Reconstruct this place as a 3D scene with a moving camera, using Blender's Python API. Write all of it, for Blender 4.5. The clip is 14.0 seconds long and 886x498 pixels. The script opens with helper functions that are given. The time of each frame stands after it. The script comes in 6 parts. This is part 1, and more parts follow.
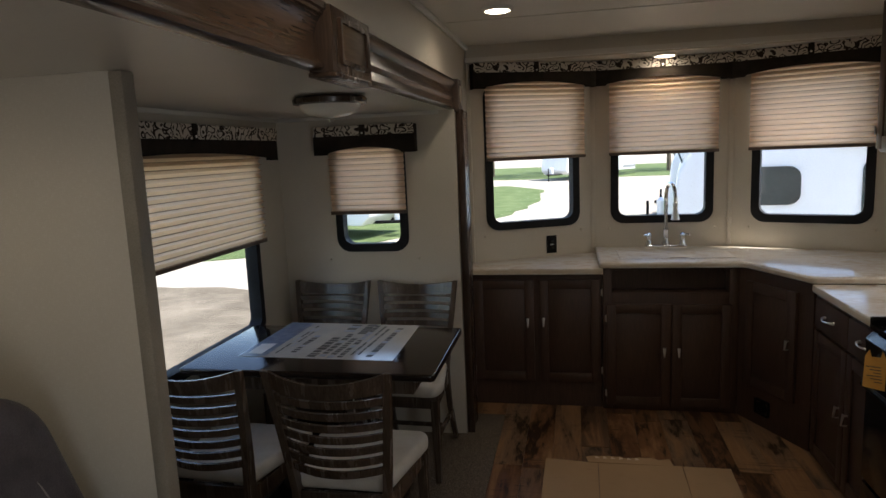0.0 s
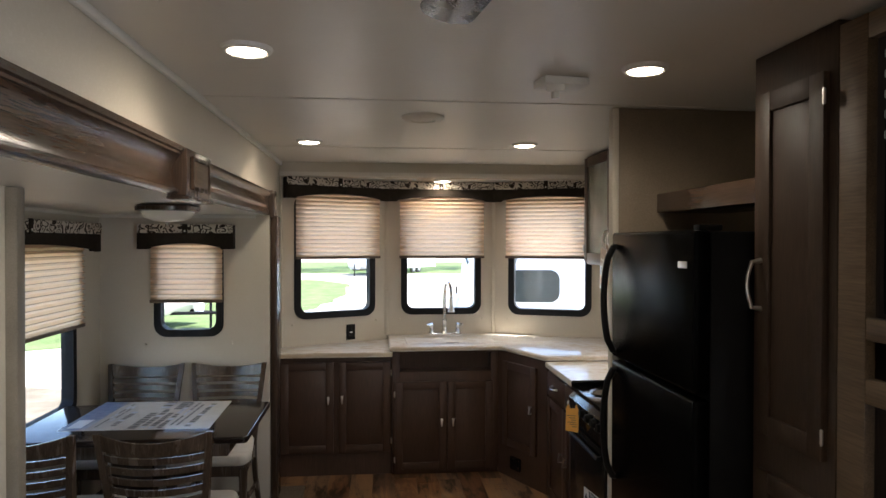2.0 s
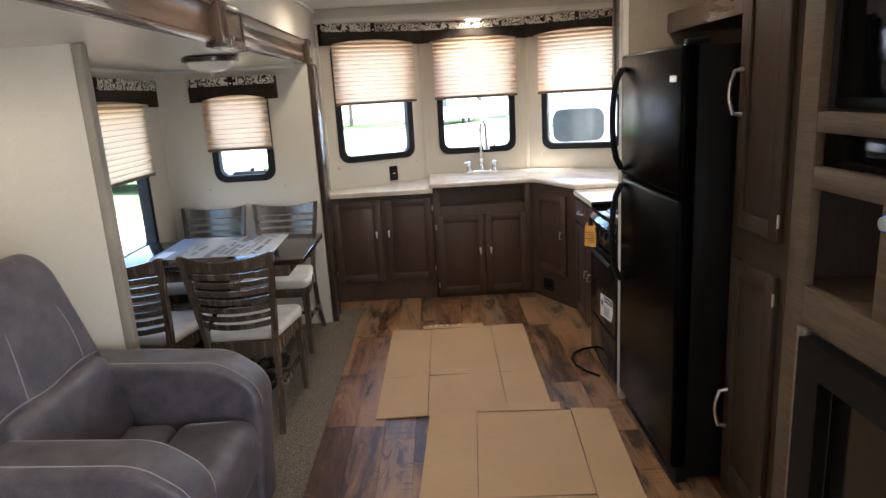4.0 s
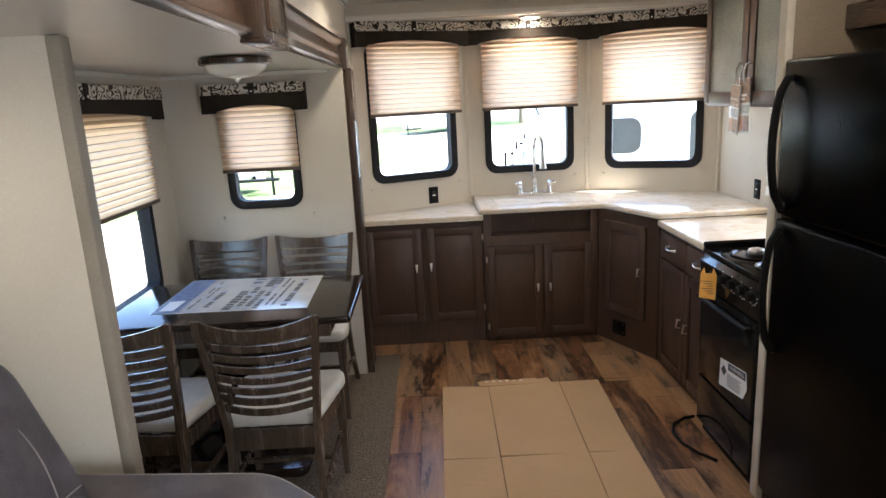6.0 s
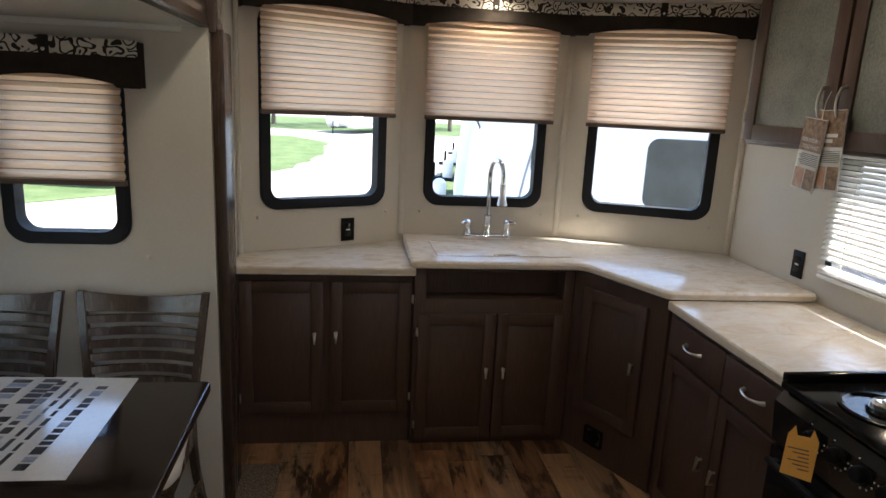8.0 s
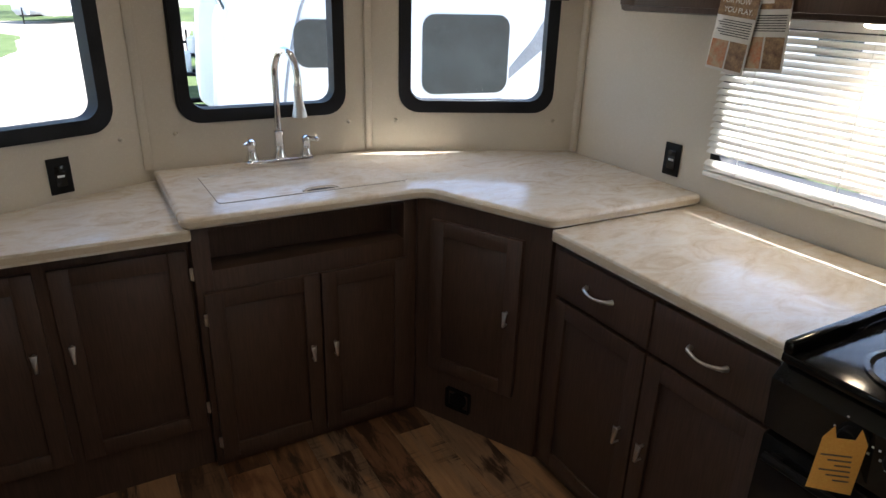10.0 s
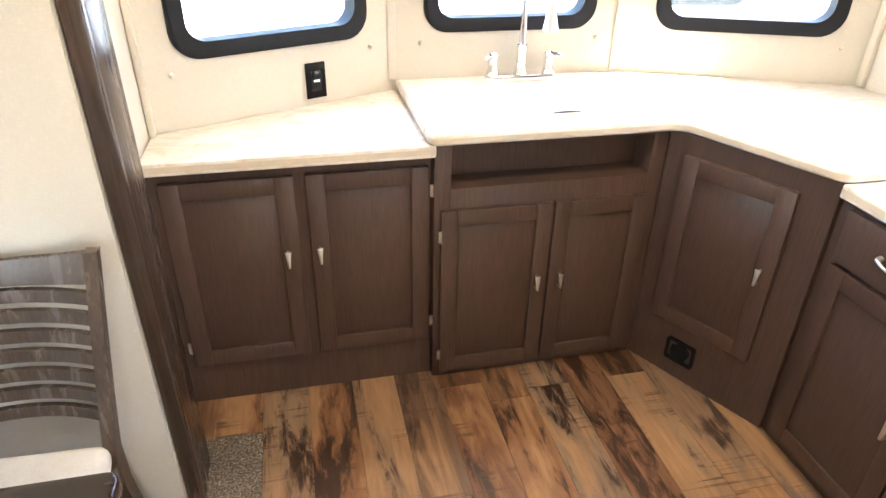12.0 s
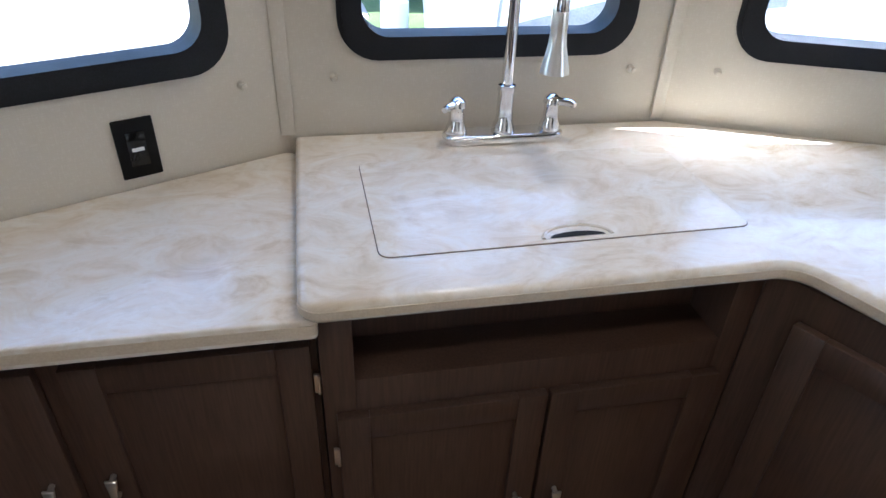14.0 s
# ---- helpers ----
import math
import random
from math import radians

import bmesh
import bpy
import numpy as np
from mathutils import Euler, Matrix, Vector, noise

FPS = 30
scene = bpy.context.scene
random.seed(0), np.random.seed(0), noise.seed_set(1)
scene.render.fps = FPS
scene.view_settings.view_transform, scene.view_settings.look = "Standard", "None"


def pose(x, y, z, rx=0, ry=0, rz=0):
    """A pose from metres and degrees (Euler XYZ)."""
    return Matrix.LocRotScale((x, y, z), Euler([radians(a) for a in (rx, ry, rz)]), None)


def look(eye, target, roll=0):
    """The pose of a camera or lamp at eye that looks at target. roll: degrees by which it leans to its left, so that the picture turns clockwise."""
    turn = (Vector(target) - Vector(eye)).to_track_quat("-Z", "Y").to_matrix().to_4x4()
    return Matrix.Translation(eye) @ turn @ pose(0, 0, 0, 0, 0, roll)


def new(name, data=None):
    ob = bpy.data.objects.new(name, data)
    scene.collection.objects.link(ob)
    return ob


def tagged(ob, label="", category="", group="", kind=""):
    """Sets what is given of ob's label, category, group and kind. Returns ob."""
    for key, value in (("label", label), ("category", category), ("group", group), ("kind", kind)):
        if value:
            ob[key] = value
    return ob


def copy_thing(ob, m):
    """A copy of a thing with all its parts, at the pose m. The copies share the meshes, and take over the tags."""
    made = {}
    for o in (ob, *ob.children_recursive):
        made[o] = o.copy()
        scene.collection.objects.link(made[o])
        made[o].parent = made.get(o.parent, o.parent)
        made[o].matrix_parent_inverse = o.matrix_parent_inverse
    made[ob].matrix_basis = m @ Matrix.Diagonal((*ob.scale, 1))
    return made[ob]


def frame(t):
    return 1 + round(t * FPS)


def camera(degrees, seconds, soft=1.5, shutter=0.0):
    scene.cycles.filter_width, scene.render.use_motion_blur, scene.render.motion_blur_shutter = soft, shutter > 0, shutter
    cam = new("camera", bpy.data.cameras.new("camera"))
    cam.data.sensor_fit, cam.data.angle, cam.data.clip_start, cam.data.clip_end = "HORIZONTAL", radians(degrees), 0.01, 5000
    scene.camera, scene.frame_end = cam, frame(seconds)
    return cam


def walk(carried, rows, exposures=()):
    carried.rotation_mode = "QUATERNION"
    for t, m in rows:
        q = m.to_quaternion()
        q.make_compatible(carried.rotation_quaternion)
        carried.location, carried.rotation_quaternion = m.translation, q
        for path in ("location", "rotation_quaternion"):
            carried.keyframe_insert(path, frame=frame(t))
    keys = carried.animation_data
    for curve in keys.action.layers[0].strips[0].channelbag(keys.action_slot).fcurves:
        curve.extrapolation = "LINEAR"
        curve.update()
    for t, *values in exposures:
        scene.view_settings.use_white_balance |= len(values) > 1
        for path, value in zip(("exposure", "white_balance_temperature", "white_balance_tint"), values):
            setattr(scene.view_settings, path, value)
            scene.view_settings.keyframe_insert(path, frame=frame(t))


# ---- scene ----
cam = camera(69.0, 14.0)
PATH = [
    (0, (-0.452, 0.539, 1.624), (-0.852, 2.476, 1.324), -2.5),
    (0.5, (-0.196, 0.312, 1.684), (-0.418, 2.289, 1.484), -1.6),
    (1, (-0.163, 0.142, 1.731), (-0.172, 2.142, 1.742), -0.6),
    (1.5, (-0.284, -0.028, 1.715), (-0.206, 1.97, 1.752), -0.4),
    (2, (-0.38, -0.171, 1.676), (-0.184, 1.82, 1.654), 0.1),
    (2.5, (-0.247, -0.352, 1.63), (-0.12, 1.639, 1.492), -0.4),
    (3, (-0.144, -0.489, 1.604), (-0.083, 1.485, 1.289), -3.0),
    (3.2, (-0.13, -0.511, 1.598), (-0.124, 1.454, 1.228), -3.3),
    (5.3, (-0.516, -0.238, 1.622), (-0.479, 1.695, 1.113), -2.8),
    (5.5, (-0.523, -0.104, 1.639), (-0.515, 1.829, 1.126), -0.7),
    (6, (-0.602, 0.27, 1.647), (-0.583, 2.218, 1.193), -3.0),
    (6.5, (-0.615, 0.647, 1.624), (-0.404, 2.567, 1.106), -0.7),
    (7, (-0.602, 0.987, 1.646), (-0.367, 2.926, 1.218), 0.8),
    (7.2, (-0.6, 1.125, 1.649), (-0.365, 3.069, 1.24), 2.3),
    (9.3, (-0.503, 2.408, 1.597), (-0.026, 4.257, 1.004), -1.5),
    (9.5, (-0.54, 2.512, 1.596), (0.164, 4.283, 0.989), -1.6),
    (10, (-0.528, 2.517, 1.569), (0.399, 4.125, 0.825), 1.7),
    (10.5, (-0.555, 2.353, 1.561), (0.319, 3.859, 0.577), 1.9),
    (11, (-0.536, 2.339, 1.532), (0.238, 3.841, 0.46), 1.1),
    (11.5, (-0.617, 2.458, 1.542), (0.113, 3.994, 0.489), 3.7),
    (12, (-0.666, 2.699, 1.567), (-0.274, 4.389, 0.571), 1.0),
    (12.5, (-0.654, 2.864, 1.546), (-0.313, 4.651, 0.716), 0.8),
    (13, (-0.46, 3.038, 1.512), (-0.192, 4.817, 0.639), -0.9),
    (13.5, (-0.355, 3.276, 1.501), (-0.222, 4.915, 0.363), 0.8),
    (14, (-0.264, 3.686, 1.509), (0.092, 5.317, 0.408), 2.3),
]
EXPOSURES = [
    (0.0, 1.35, 6500, 10), (0.5, 1.9, 6450, 10), (1.0, 2.2, 6400, 10), (1.5, 2.3, 6350, 10), (2.0, 2.4, 6300, 10), (2.5, 2.65, 6250, 10),
    (3.0, 2.8, 6150, 10), (5.3, 3.75, 5900, 10), (5.6, 3.65, 5900, 10), (6.0, 3.2, 6000, 10), (6.5, 2.68, 6000, 10), (7.0, 2.5, 6000, 10),
    (7.2, 2.4, 6050, 10), (9.5, 1.95, 6200, 10), (10.2, 2.1, 6200, 10), (10.5, 2.65, 6250, 10), (11.0, 4.25, 6350, 10), (11.5, 4.75, 6300, 10),
    (12.0, 4.65, 6250, 10), (12.5, 3.8, 6000, 10), (13.0, 2.65, 5900, 10), (13.5, 2.6, 5600, 10), (14.0, 2.75, 5400, 10),
]
walk(cam, [(t, look(eye, target, roll)) for t, eye, target, roll in PATH], EXPOSURES)

# ---- world and lights ----
world = bpy.data.worlds.new("sky")
scene.world = world
world.use_nodes = True
wn = world.node_tree.nodes
sky = wn.new("ShaderNodeTexSky")
sky.sky_type = "NISHITA"
sky.sun_disc = False
sky.sun_elevation = radians(63)
sky.sun_rotation = radians(97)
wn["Background"].inputs["Strength"].default_value = 0.15
world.node_tree.links.new(sky.outputs[0], wn["Background"].inputs["Color"])

sun = bpy.data.lights.new("sun", "SUN")
sun.energy, sun.angle, sun.color = 4.5, radians(0.5), (1.0, 0.95, 0.88)
sun_ob = new("sun", sun)
sun_dir = Vector((math.sin(radians(97)) * math.cos(radians(63)), math.cos(radians(97)) * math.cos(radians(63)), math.sin(radians(63))))
sun_ob.matrix_world = look(sun_dir * 50, (0, 0, 0))

# the sky's light in the opening of the entry doorway
door_sky = bpy.data.lights.new("doorway_sky", "AREA")
door_sky.shape, door_sky.size, door_sky.size_y = "RECTANGLE", 0.72, 1.85
door_sky.energy, door_sky.color = 7.0, (0.90, 0.95, 1.0)
new("doorway_sky", door_sky).matrix_world = look((1.33, -1.55, 1.0), (-1.0, -0.6, 1.0))


# ---- materials ----
def mat(name, color, rough=0.5, metal=0.0, spec=0.5):
    m = bpy.data.materials.new(name)
    m.use_nodes = True
    b = m.node_tree.nodes["Principled BSDF"]
    b.inputs["Base Color"].default_value = (*color, 1)
    b.inputs["Roughness"].default_value = rough
    b.inputs["Metallic"].default_value = metal
    b.inputs["Specular IOR Level"].default_value = spec
    return m


class Nodes:
    """Short hand for adding nodes to a material."""

    def __init__(self, m):
        self.t = m.node_tree
        self.n = m.node_tree.nodes
        self.b = self.n["Principled BSDF"]

    def add(self, kind, **inputs):
        node = self.n.new(kind)
        for key, value in inputs.items():
            self.put(value, node.inputs[key.replace("_", " ")])
        return node

    def put(self, value, socket):
        if isinstance(value, bpy.types.NodeSocket):
            self.t.links.new(value, socket)
        else:
            socket.default_value = value

    def coord(self, scale=(1, 1, 1), kind="Object", offset=None):
        tc = self.n.new("ShaderNodeTexCoord")
        mp = self.add("ShaderNodeMapping", Scale=scale)
        self.t.links.new(tc.outputs[kind], mp.inputs["Vector"])
        if offset is not None:
            self.put(offset, mp.inputs["Location"])
        return mp.outputs[0]

    def noise(self, vec, scale, detail=4.0, rough=0.55, distort=0.0):
        n = self.add("ShaderNodeTexNoise", Vector=vec, Scale=scale, Detail=detail, Roughness=rough, Distortion=distort)
        return n.outputs["Fac"]

    def ramp(self, fac, *stops):
        r = self.add("ShaderNodeValToRGB", Fac=fac)
        e = r.color_ramp.elements
        while len(e) < len(stops):
            e.new(0.5)
        for k, (p, c) in zip(e, stops):
            k.position, k.color = p, (*c, 1) if len(c) == 3 else c
        return r.outputs["Color"]

    def mix(self, fac, a, b, kind="MIX"):
        m = self.n.new("ShaderNodeMix")
        m.data_type, m.blend_type = "RGBA", kind
        for value, i in ((fac, 0), (a, 6), (b, 7)):
            if isinstance(value, tuple) and len(value) == 3:
                value = (*value, 1)
            self.put(value, m.inputs[i])
        return m.outputs[2]

    def bump(self, height, strength=0.3, distance=0.002, normal=None):
        b = self.add("ShaderNodeBump", Height=height, Strength=strength, Distance=distance)
        if normal is not None:
            self.put(normal, b.inputs["Normal"])
        self.t.links.new(b.outputs[0], self.b.inputs["Normal"])
        return b.outputs[0]

    def color(self, c):
        self.put(c, self.b.inputs["Base Color"])

    def rough(self, r):
        self.put(r, self.b.inputs["Roughness"])

    def island(self):
        return self.n.new("ShaderNodeNewGeometry").outputs["Random Per Island"]

    def random(self):
        return self.n.new("ShaderNodeObjectInfo").outputs["Random"]


G3 = lambda v: (v, v, v)


def mottled(name, a, b, rough, scale=3.0, fine=180.0, bump=0.25, dist=0.0008, spec=0.5, metal=0.0):
    """A plain surface with broad mottling, fine grain and fine relief."""
    m = mat(name, a, rough, metal, spec)
    k = Nodes(m)
    v = k.coord()
    broad = k.noise(v, scale, 5)
    grain = k.noise(v, fine, 3)
    c = k.mix(k.ramp(broad, (0.3, G3(0)), (0.7, G3(1))), a, b)
    k.color(k.mix(0.18, c, k.ramp(grain, (0.3, G3(0.0)), (0.7, G3(1))), "SOFT_LIGHT"))
    k.rough(k.add("ShaderNodeMapRange", Value=broad, To_Min=rough * 0.85, To_Max=min(1, rough * 1.15)).outputs[0])
    k.bump(grain, bump, dist)
    return m


def wall_vinyl():
    m = mat("wall_vinyl", (0.6, 0.56, 0.48), 0.55)
    k = Nodes(m)
    v = k.coord()
    weave = k.add("ShaderNodeTexNoise", Vector=k.coord((60, 60, 420)), Scale=1.0, Detail=3.0).outputs["Fac"]
    weave2 = k.add("ShaderNodeTexNoise", Vector=k.coord((420, 420, 60)), Scale=1.0, Detail=3.0).outputs["Fac"]
    w = k.add("ShaderNodeMath", **{}).outputs[0]
    node = w.node
    k.t.links.new(weave, node.inputs[0])
    k.t.links.new(weave2, node.inputs[1])
    c = k.mix(k.ramp(k.noise(v, 1.6, 5), (0.3, G3(0)), (0.7, G3(1))), (0.60, 0.555, 0.475), (0.66, 0.615, 0.535))
    c = k.mix(k.ramp(w, (0.75, G3(0)), (1.25, G3(0.35))), c, (0.5, 0.44, 0.35))
    k.color(c)
    k.bump(w, 0.25, 0.0006)
    return m


def ceiling_vinyl():
    m = mat("ceiling_vinyl", (0.68, 0.65, 0.59), 0.38)
    k = Nodes(m)
    v = k.coord((1, 2.2, 1))
    k.color(k.mix(k.noise(v, 2.0), (0.66, 0.63, 0.57), (0.72, 0.69, 0.63)))
    n = k.add("ShaderNodeTexNoise", Vector=v, Scale=26.0, Detail=5.0, Distortion=1.2).outputs["Fac"]
    k.bump(n, 0.35, 0.003)
    return m


def wood(name, dark, light, rough=0.4, axis="z", contrast=1.0, spec=0.5, size=1.0):
    m = mat(name, light, rough, 0, spec)
    k = Nodes(m)
    s = {"x": (1.2, 22, 22), "y": (22, 1.2, 22), "z": (22, 22, 1.2)}[axis]
    rnd = k.random()
    off = k.add("ShaderNodeCombineXYZ", X=rnd, Y=rnd, Z=rnd).outputs[0]
    sc = k.add("ShaderNodeVectorMath", **{})
    sc.operation = "SCALE"
    k.t.links.new(off, sc.inputs[0])
    sc.inputs["Scale"].default_value = 30
    v = k.coord(tuple(q / size for q in s), offset=sc.outputs[0])
    g = k.noise(v, 1.0, 8, 0.65, 0.5)
    fine = k.noise(k.coord(tuple(q * 9 for q in s)), 1.0, 3)
    broad = k.noise(k.coord((1, 1, 1)), 2.4, 3)
    c = k.mix(k.ramp(g, (0.5 - 0.25 / contrast, G3(0)), (0.5 + 0.25 / contrast, G3(1))), dark, light)
    c = k.mix(0.25, c, k.ramp(fine, (0.35, G3(0.1)), (0.65, G3(0.9))), "SOFT_LIGHT")
    c = k.mix(0.3, c, k.ramp(broad, (0.3, G3(0.2)), (0.7, G3(0.8))), "SOFT_LIGHT")
    k.color(c)
    k.rough(k.add("ShaderNodeMapRange", Value=g, To_Min=rough * 0.8, To_Max=rough * 1.25).outputs[0])
    k.bump(fine, 0.18, 0.0006)
    return m


def laminate():
    m = mat("marbled_laminate", (0.72, 0.66, 0.56), 0.24)
    k = Nodes(m)
    v = k.coord((1, 1.6, 1))
    a = k.noise(v, 7.5, 8, 0.68, 1.2)
    b = k.noise(v, 22.0, 6, 0.7, 0.8)
    c = k.ramp(a, (0.30, (0.60, 0.49, 0.35)), (0.46, (0.75, 0.67, 0.56)), (0.60, (0.81, 0.77, 0.70)), (0.76, (0.66, 0.57, 0.45)))
    c = k.mix(k.ramp(b, (0.5, G3(0)), (0.68, G3(0.45))), c, (0.62, 0.55, 0.44))
    k.color(c)
    k.rough(k.add("ShaderNodeMapRange", Value=b, To_Min=0.13, To_Max=0.22).outputs[0])
    k.bump(b, 0.06, 0.0005)
    return m


def plank_vinyl():
    m = mat("rustic_vinyl_plank", (0.3, 0.2, 0.12), 0.36)
    k = Nodes(m)
    rnd = k.random()

    def scaled(f):
        q = k.add("ShaderNodeMath", **{})
        q.operation = "MULTIPLY"
        k.t.links.new(rnd, q.inputs[0])
        q.inputs[1].default_value = f
        return q.outputs[0]

    off = k.add("ShaderNodeCombineXYZ", X=scaled(61.0), Y=scaled(37.0), Z=rnd).outputs[0]
    base = k.ramp(rnd, (0.0, (0.075, 0.033, 0.017)), (0.16, (0.25, 0.123, 0.055)), (0.33, (0.16, 0.067, 0.030)), (0.5, (0.26, 0.160, 0.092)), (0.66, (0.09, 0.043, 0.024)), (0.83, (0.20, 0.132, 0.085)), (1.0, (0.25, 0.135, 0.068)))
    g = k.noise(k.coord((5.0, 0.9, 1), offset=off), 1.1, 6, 0.6, 1.3)
    f = k.noise(k.coord((60, 5, 1), offset=off), 1.0, 5, 0.6)
    c = k.mix(k.ramp(g, (0.50, G3(0)), (0.60, G3(0.85))), base, (0.33, 0.180, 0.085))
    edge = k.noise(k.coord((26, 6, 1), offset=off), 1.0, 5, 0.7, 0.8)
    dark = k.mix(0.35, g, edge)
    c = k.mix(k.ramp(dark, (0.425, G3(0.97)), (0.485, G3(0.0))), c, (0.035, 0.016, 0.009))
    saw = k.noise(k.coord((2.0, 70, 1), offset=off), 1.0, 3, 0.6, 0.3)
    patch = k.noise(k.coord((4, 2, 1), offset=off), 1.7, 2)
    c = k.mix(k.mix(1.0, k.ramp(saw, (0.54, G3(0)), (0.62, G3(0.75))), k.ramp(patch, (0.5, G3(0)), (0.6, G3(1))), "MULTIPLY"), c, (0.07, 0.034, 0.018))
    c = k.mix(0.3, c, k.ramp(f, (0.3, G3(0.1)), (0.7, G3(0.9))), "SOFT_LIGHT")
    k.color(c)
    k.rough(k.add("ShaderNodeMapRange", Value=f, To_Min=0.27, To_Max=0.46).outputs[0])
    k.bump(f, 0.16, 0.0007)
    return m


def carpet_mat():
    m = mat("speckled_carpet", (0.2, 0.17, 0.14), 1.0, 0, 0.1)
    k = Nodes(m)
    v = k.coord()
    n = k.noise(v, 150, 3, 0.75)
    rib = k.noise(k.coord((45, 160, 1)), 1.0, 3, 0.6)
    n2 = k.noise(v, 22, 4, 0.6)
    c = k.ramp(n, (0.36, (0.05, 0.038, 0.03)), (0.5, (0.175, 0.14, 0.11)), (0.62, (0.40, 0.335, 0.27)))
    c = k.mix(k.ramp(rib, (0.45, G3(0)), (0.6, G3(0.6))), c, (0.085, 0.066, 0.05))
    k.color(k.mix(k.ramp(n2, (0.35, G3(0)), (0.65, G3(0.35))), c, (0.13, 0.105, 0.08)))
    k.bump(k.mix(0.4, n, rib), 1.0, 0.008)
    return m


def cardboard_mat():
    m = mat("corrugated_cardboard", (0.46, 0.31, 0.18), 0.75, 0, 0.25)
    k = Nodes(m)
    flute = k.noise(k.coord((220, 2, 1)), 1.0, 2)
    broad = k.noise(k.coord(), 2.2, 5)
    scuff = k.noise(k.coord((2, 9, 1)), 5.0, 6, 0.7)
    c = k.mix(broad, (0.42, 0.275, 0.155), (0.52, 0.36, 0.215))
    c = k.mix(k.ramp(scuff, (0.56, G3(0)), (0.75, G3(0.35))), c, (0.33, 0.2, 0.11))
    k.color(c)
    k.bump(flute, 0.12, 0.0008)
    return m


def shade_mat():
    m = bpy.data.materials.new("pleated_shade_fabric")
    m.use_nodes = True
    n, t = m.node_tree.nodes, m.node_tree
    out = n["Material Output"]
    n.remove(n["Principled BSDF"])
    d, tr, mx = n.new("ShaderNodeBsdfDiffuse"), n.new("ShaderNodeBsdfTranslucent"), n.new("ShaderNodeMixShader")
    tc, ns, rp = n.new("ShaderNodeTexCoord"), n.new("ShaderNodeTexNoise"), n.new("ShaderNodeValToRGB")
    ns.inputs["Scale"].default_value = 5
    t.links.new(tc.outputs["Object"], ns.inputs["Vector"])
    t.links.new(ns.outputs["Fac"], rp.inputs[0])
    rp.color_ramp.elements[0].color = (0.86, 0.64, 0.45, 1)
    rp.color_ramp.elements[1].color = (0.90, 0.69, 0.50, 1)
    t.links.new(rp.outputs[0], tr.inputs["Color"])
    t.links.new(rp.outputs[0], d.inputs["Color"])
    mx.inputs[0].default_value = 0.72
    t.links.new(d.outputs[0], mx.inputs[1])
    t.links.new(tr.outputs[0], mx.inputs[2])
    t.links.new(mx.outputs[0], out.inputs["Surface"])
    return m


def scroll_mat():
    """Off-white valance band with a dark scroll print."""
    m = mat("scroll_print_fabric", (0.5, 0.46, 0.41), 0.9, 0, 0.1)
    k = Nodes(m)
    v = k.coord((1, 1, 1))
    warp = k.add("ShaderNodeTexNoise", Vector=v, Scale=16.0, Detail=1.0)
    vv = k.mix(0.04, v, warp.outputs["Color"], "LINEAR_LIGHT")
    vor = k.add("ShaderNodeTexVoronoi", Vector=vv, Scale=21.0)
    w = k.add("ShaderNodeMath", **{})
    w.operation = "SINE"
    sc = k.add("ShaderNodeMath", **{})
    sc.operation = "MULTIPLY"
    k.t.links.new(vor.outputs["Distance"], sc.inputs[0])
    sc.inputs[1].default_value = 17.0
    k.t.links.new(sc.outputs[0], w.inputs[0])
    k.color(k.ramp(w.outputs[0], (0.3, (0.55, 0.50, 0.43)), (0.5, (0.035, 0.026, 0.02))))
    k.bump(k.noise(v, 500, 2), 0.2, 0.0005)
    return m


def leather_black(name, rough, scale, strength):
    m = mat(name, (0.0016, 0.0016, 0.0018), rough, 0, 0.045)
    k = Nodes(m)
    v = k.coord()
    vor = k.add("ShaderNodeTexVoronoi", Vector=v, Scale=scale)
    n = k.noise(v, scale * 0.7, 3)
    k.bump(k.mix(0.5, vor.outputs["Distance"], n), strength, 0.0012)
    return m


def glass(name, color=(1, 1, 1), rough=0.0):
    m = mat(name, color, rough)
    m.node_tree.nodes["Principled BSDF"].inputs["Transmission Weight"].default_value = 1
    m.node_tree.nodes["Principled BSDF"].inputs["IOR"].default_value = 1.1
    return m


def glow(name, color, strength):
    m = mat(name, color, 0.4)
    b = m.node_tree.nodes["Principled BSDF"]
    b.inputs["Emission Color"].default_value = (*color, 1)
    b.inputs["Emission Strength"].default_value = strength
    return m


def ground_mat():
    m = mat("pale_gravel", (0.3, 0.3, 0.28), 0.95, 0, 0.1)
    k = Nodes(m)
    v = k.coord()
    gr = k.noise(v, 9, 8, 0.75)
    gravel = k.ramp(gr, (0.3, (0.24, 0.22, 0.185)), (0.7, (0.44, 0.41, 0.36)))
    patch = k.noise(v, 0.35, 5, 0.6)
    k.color(k.mix(k.ramp(patch, (0.45, G3(0)), (0.7, G3(0.35))), gravel, (0.17, 0.15, 0.125)))
    k.bump(gr, 0.6, 0.03)
    return m


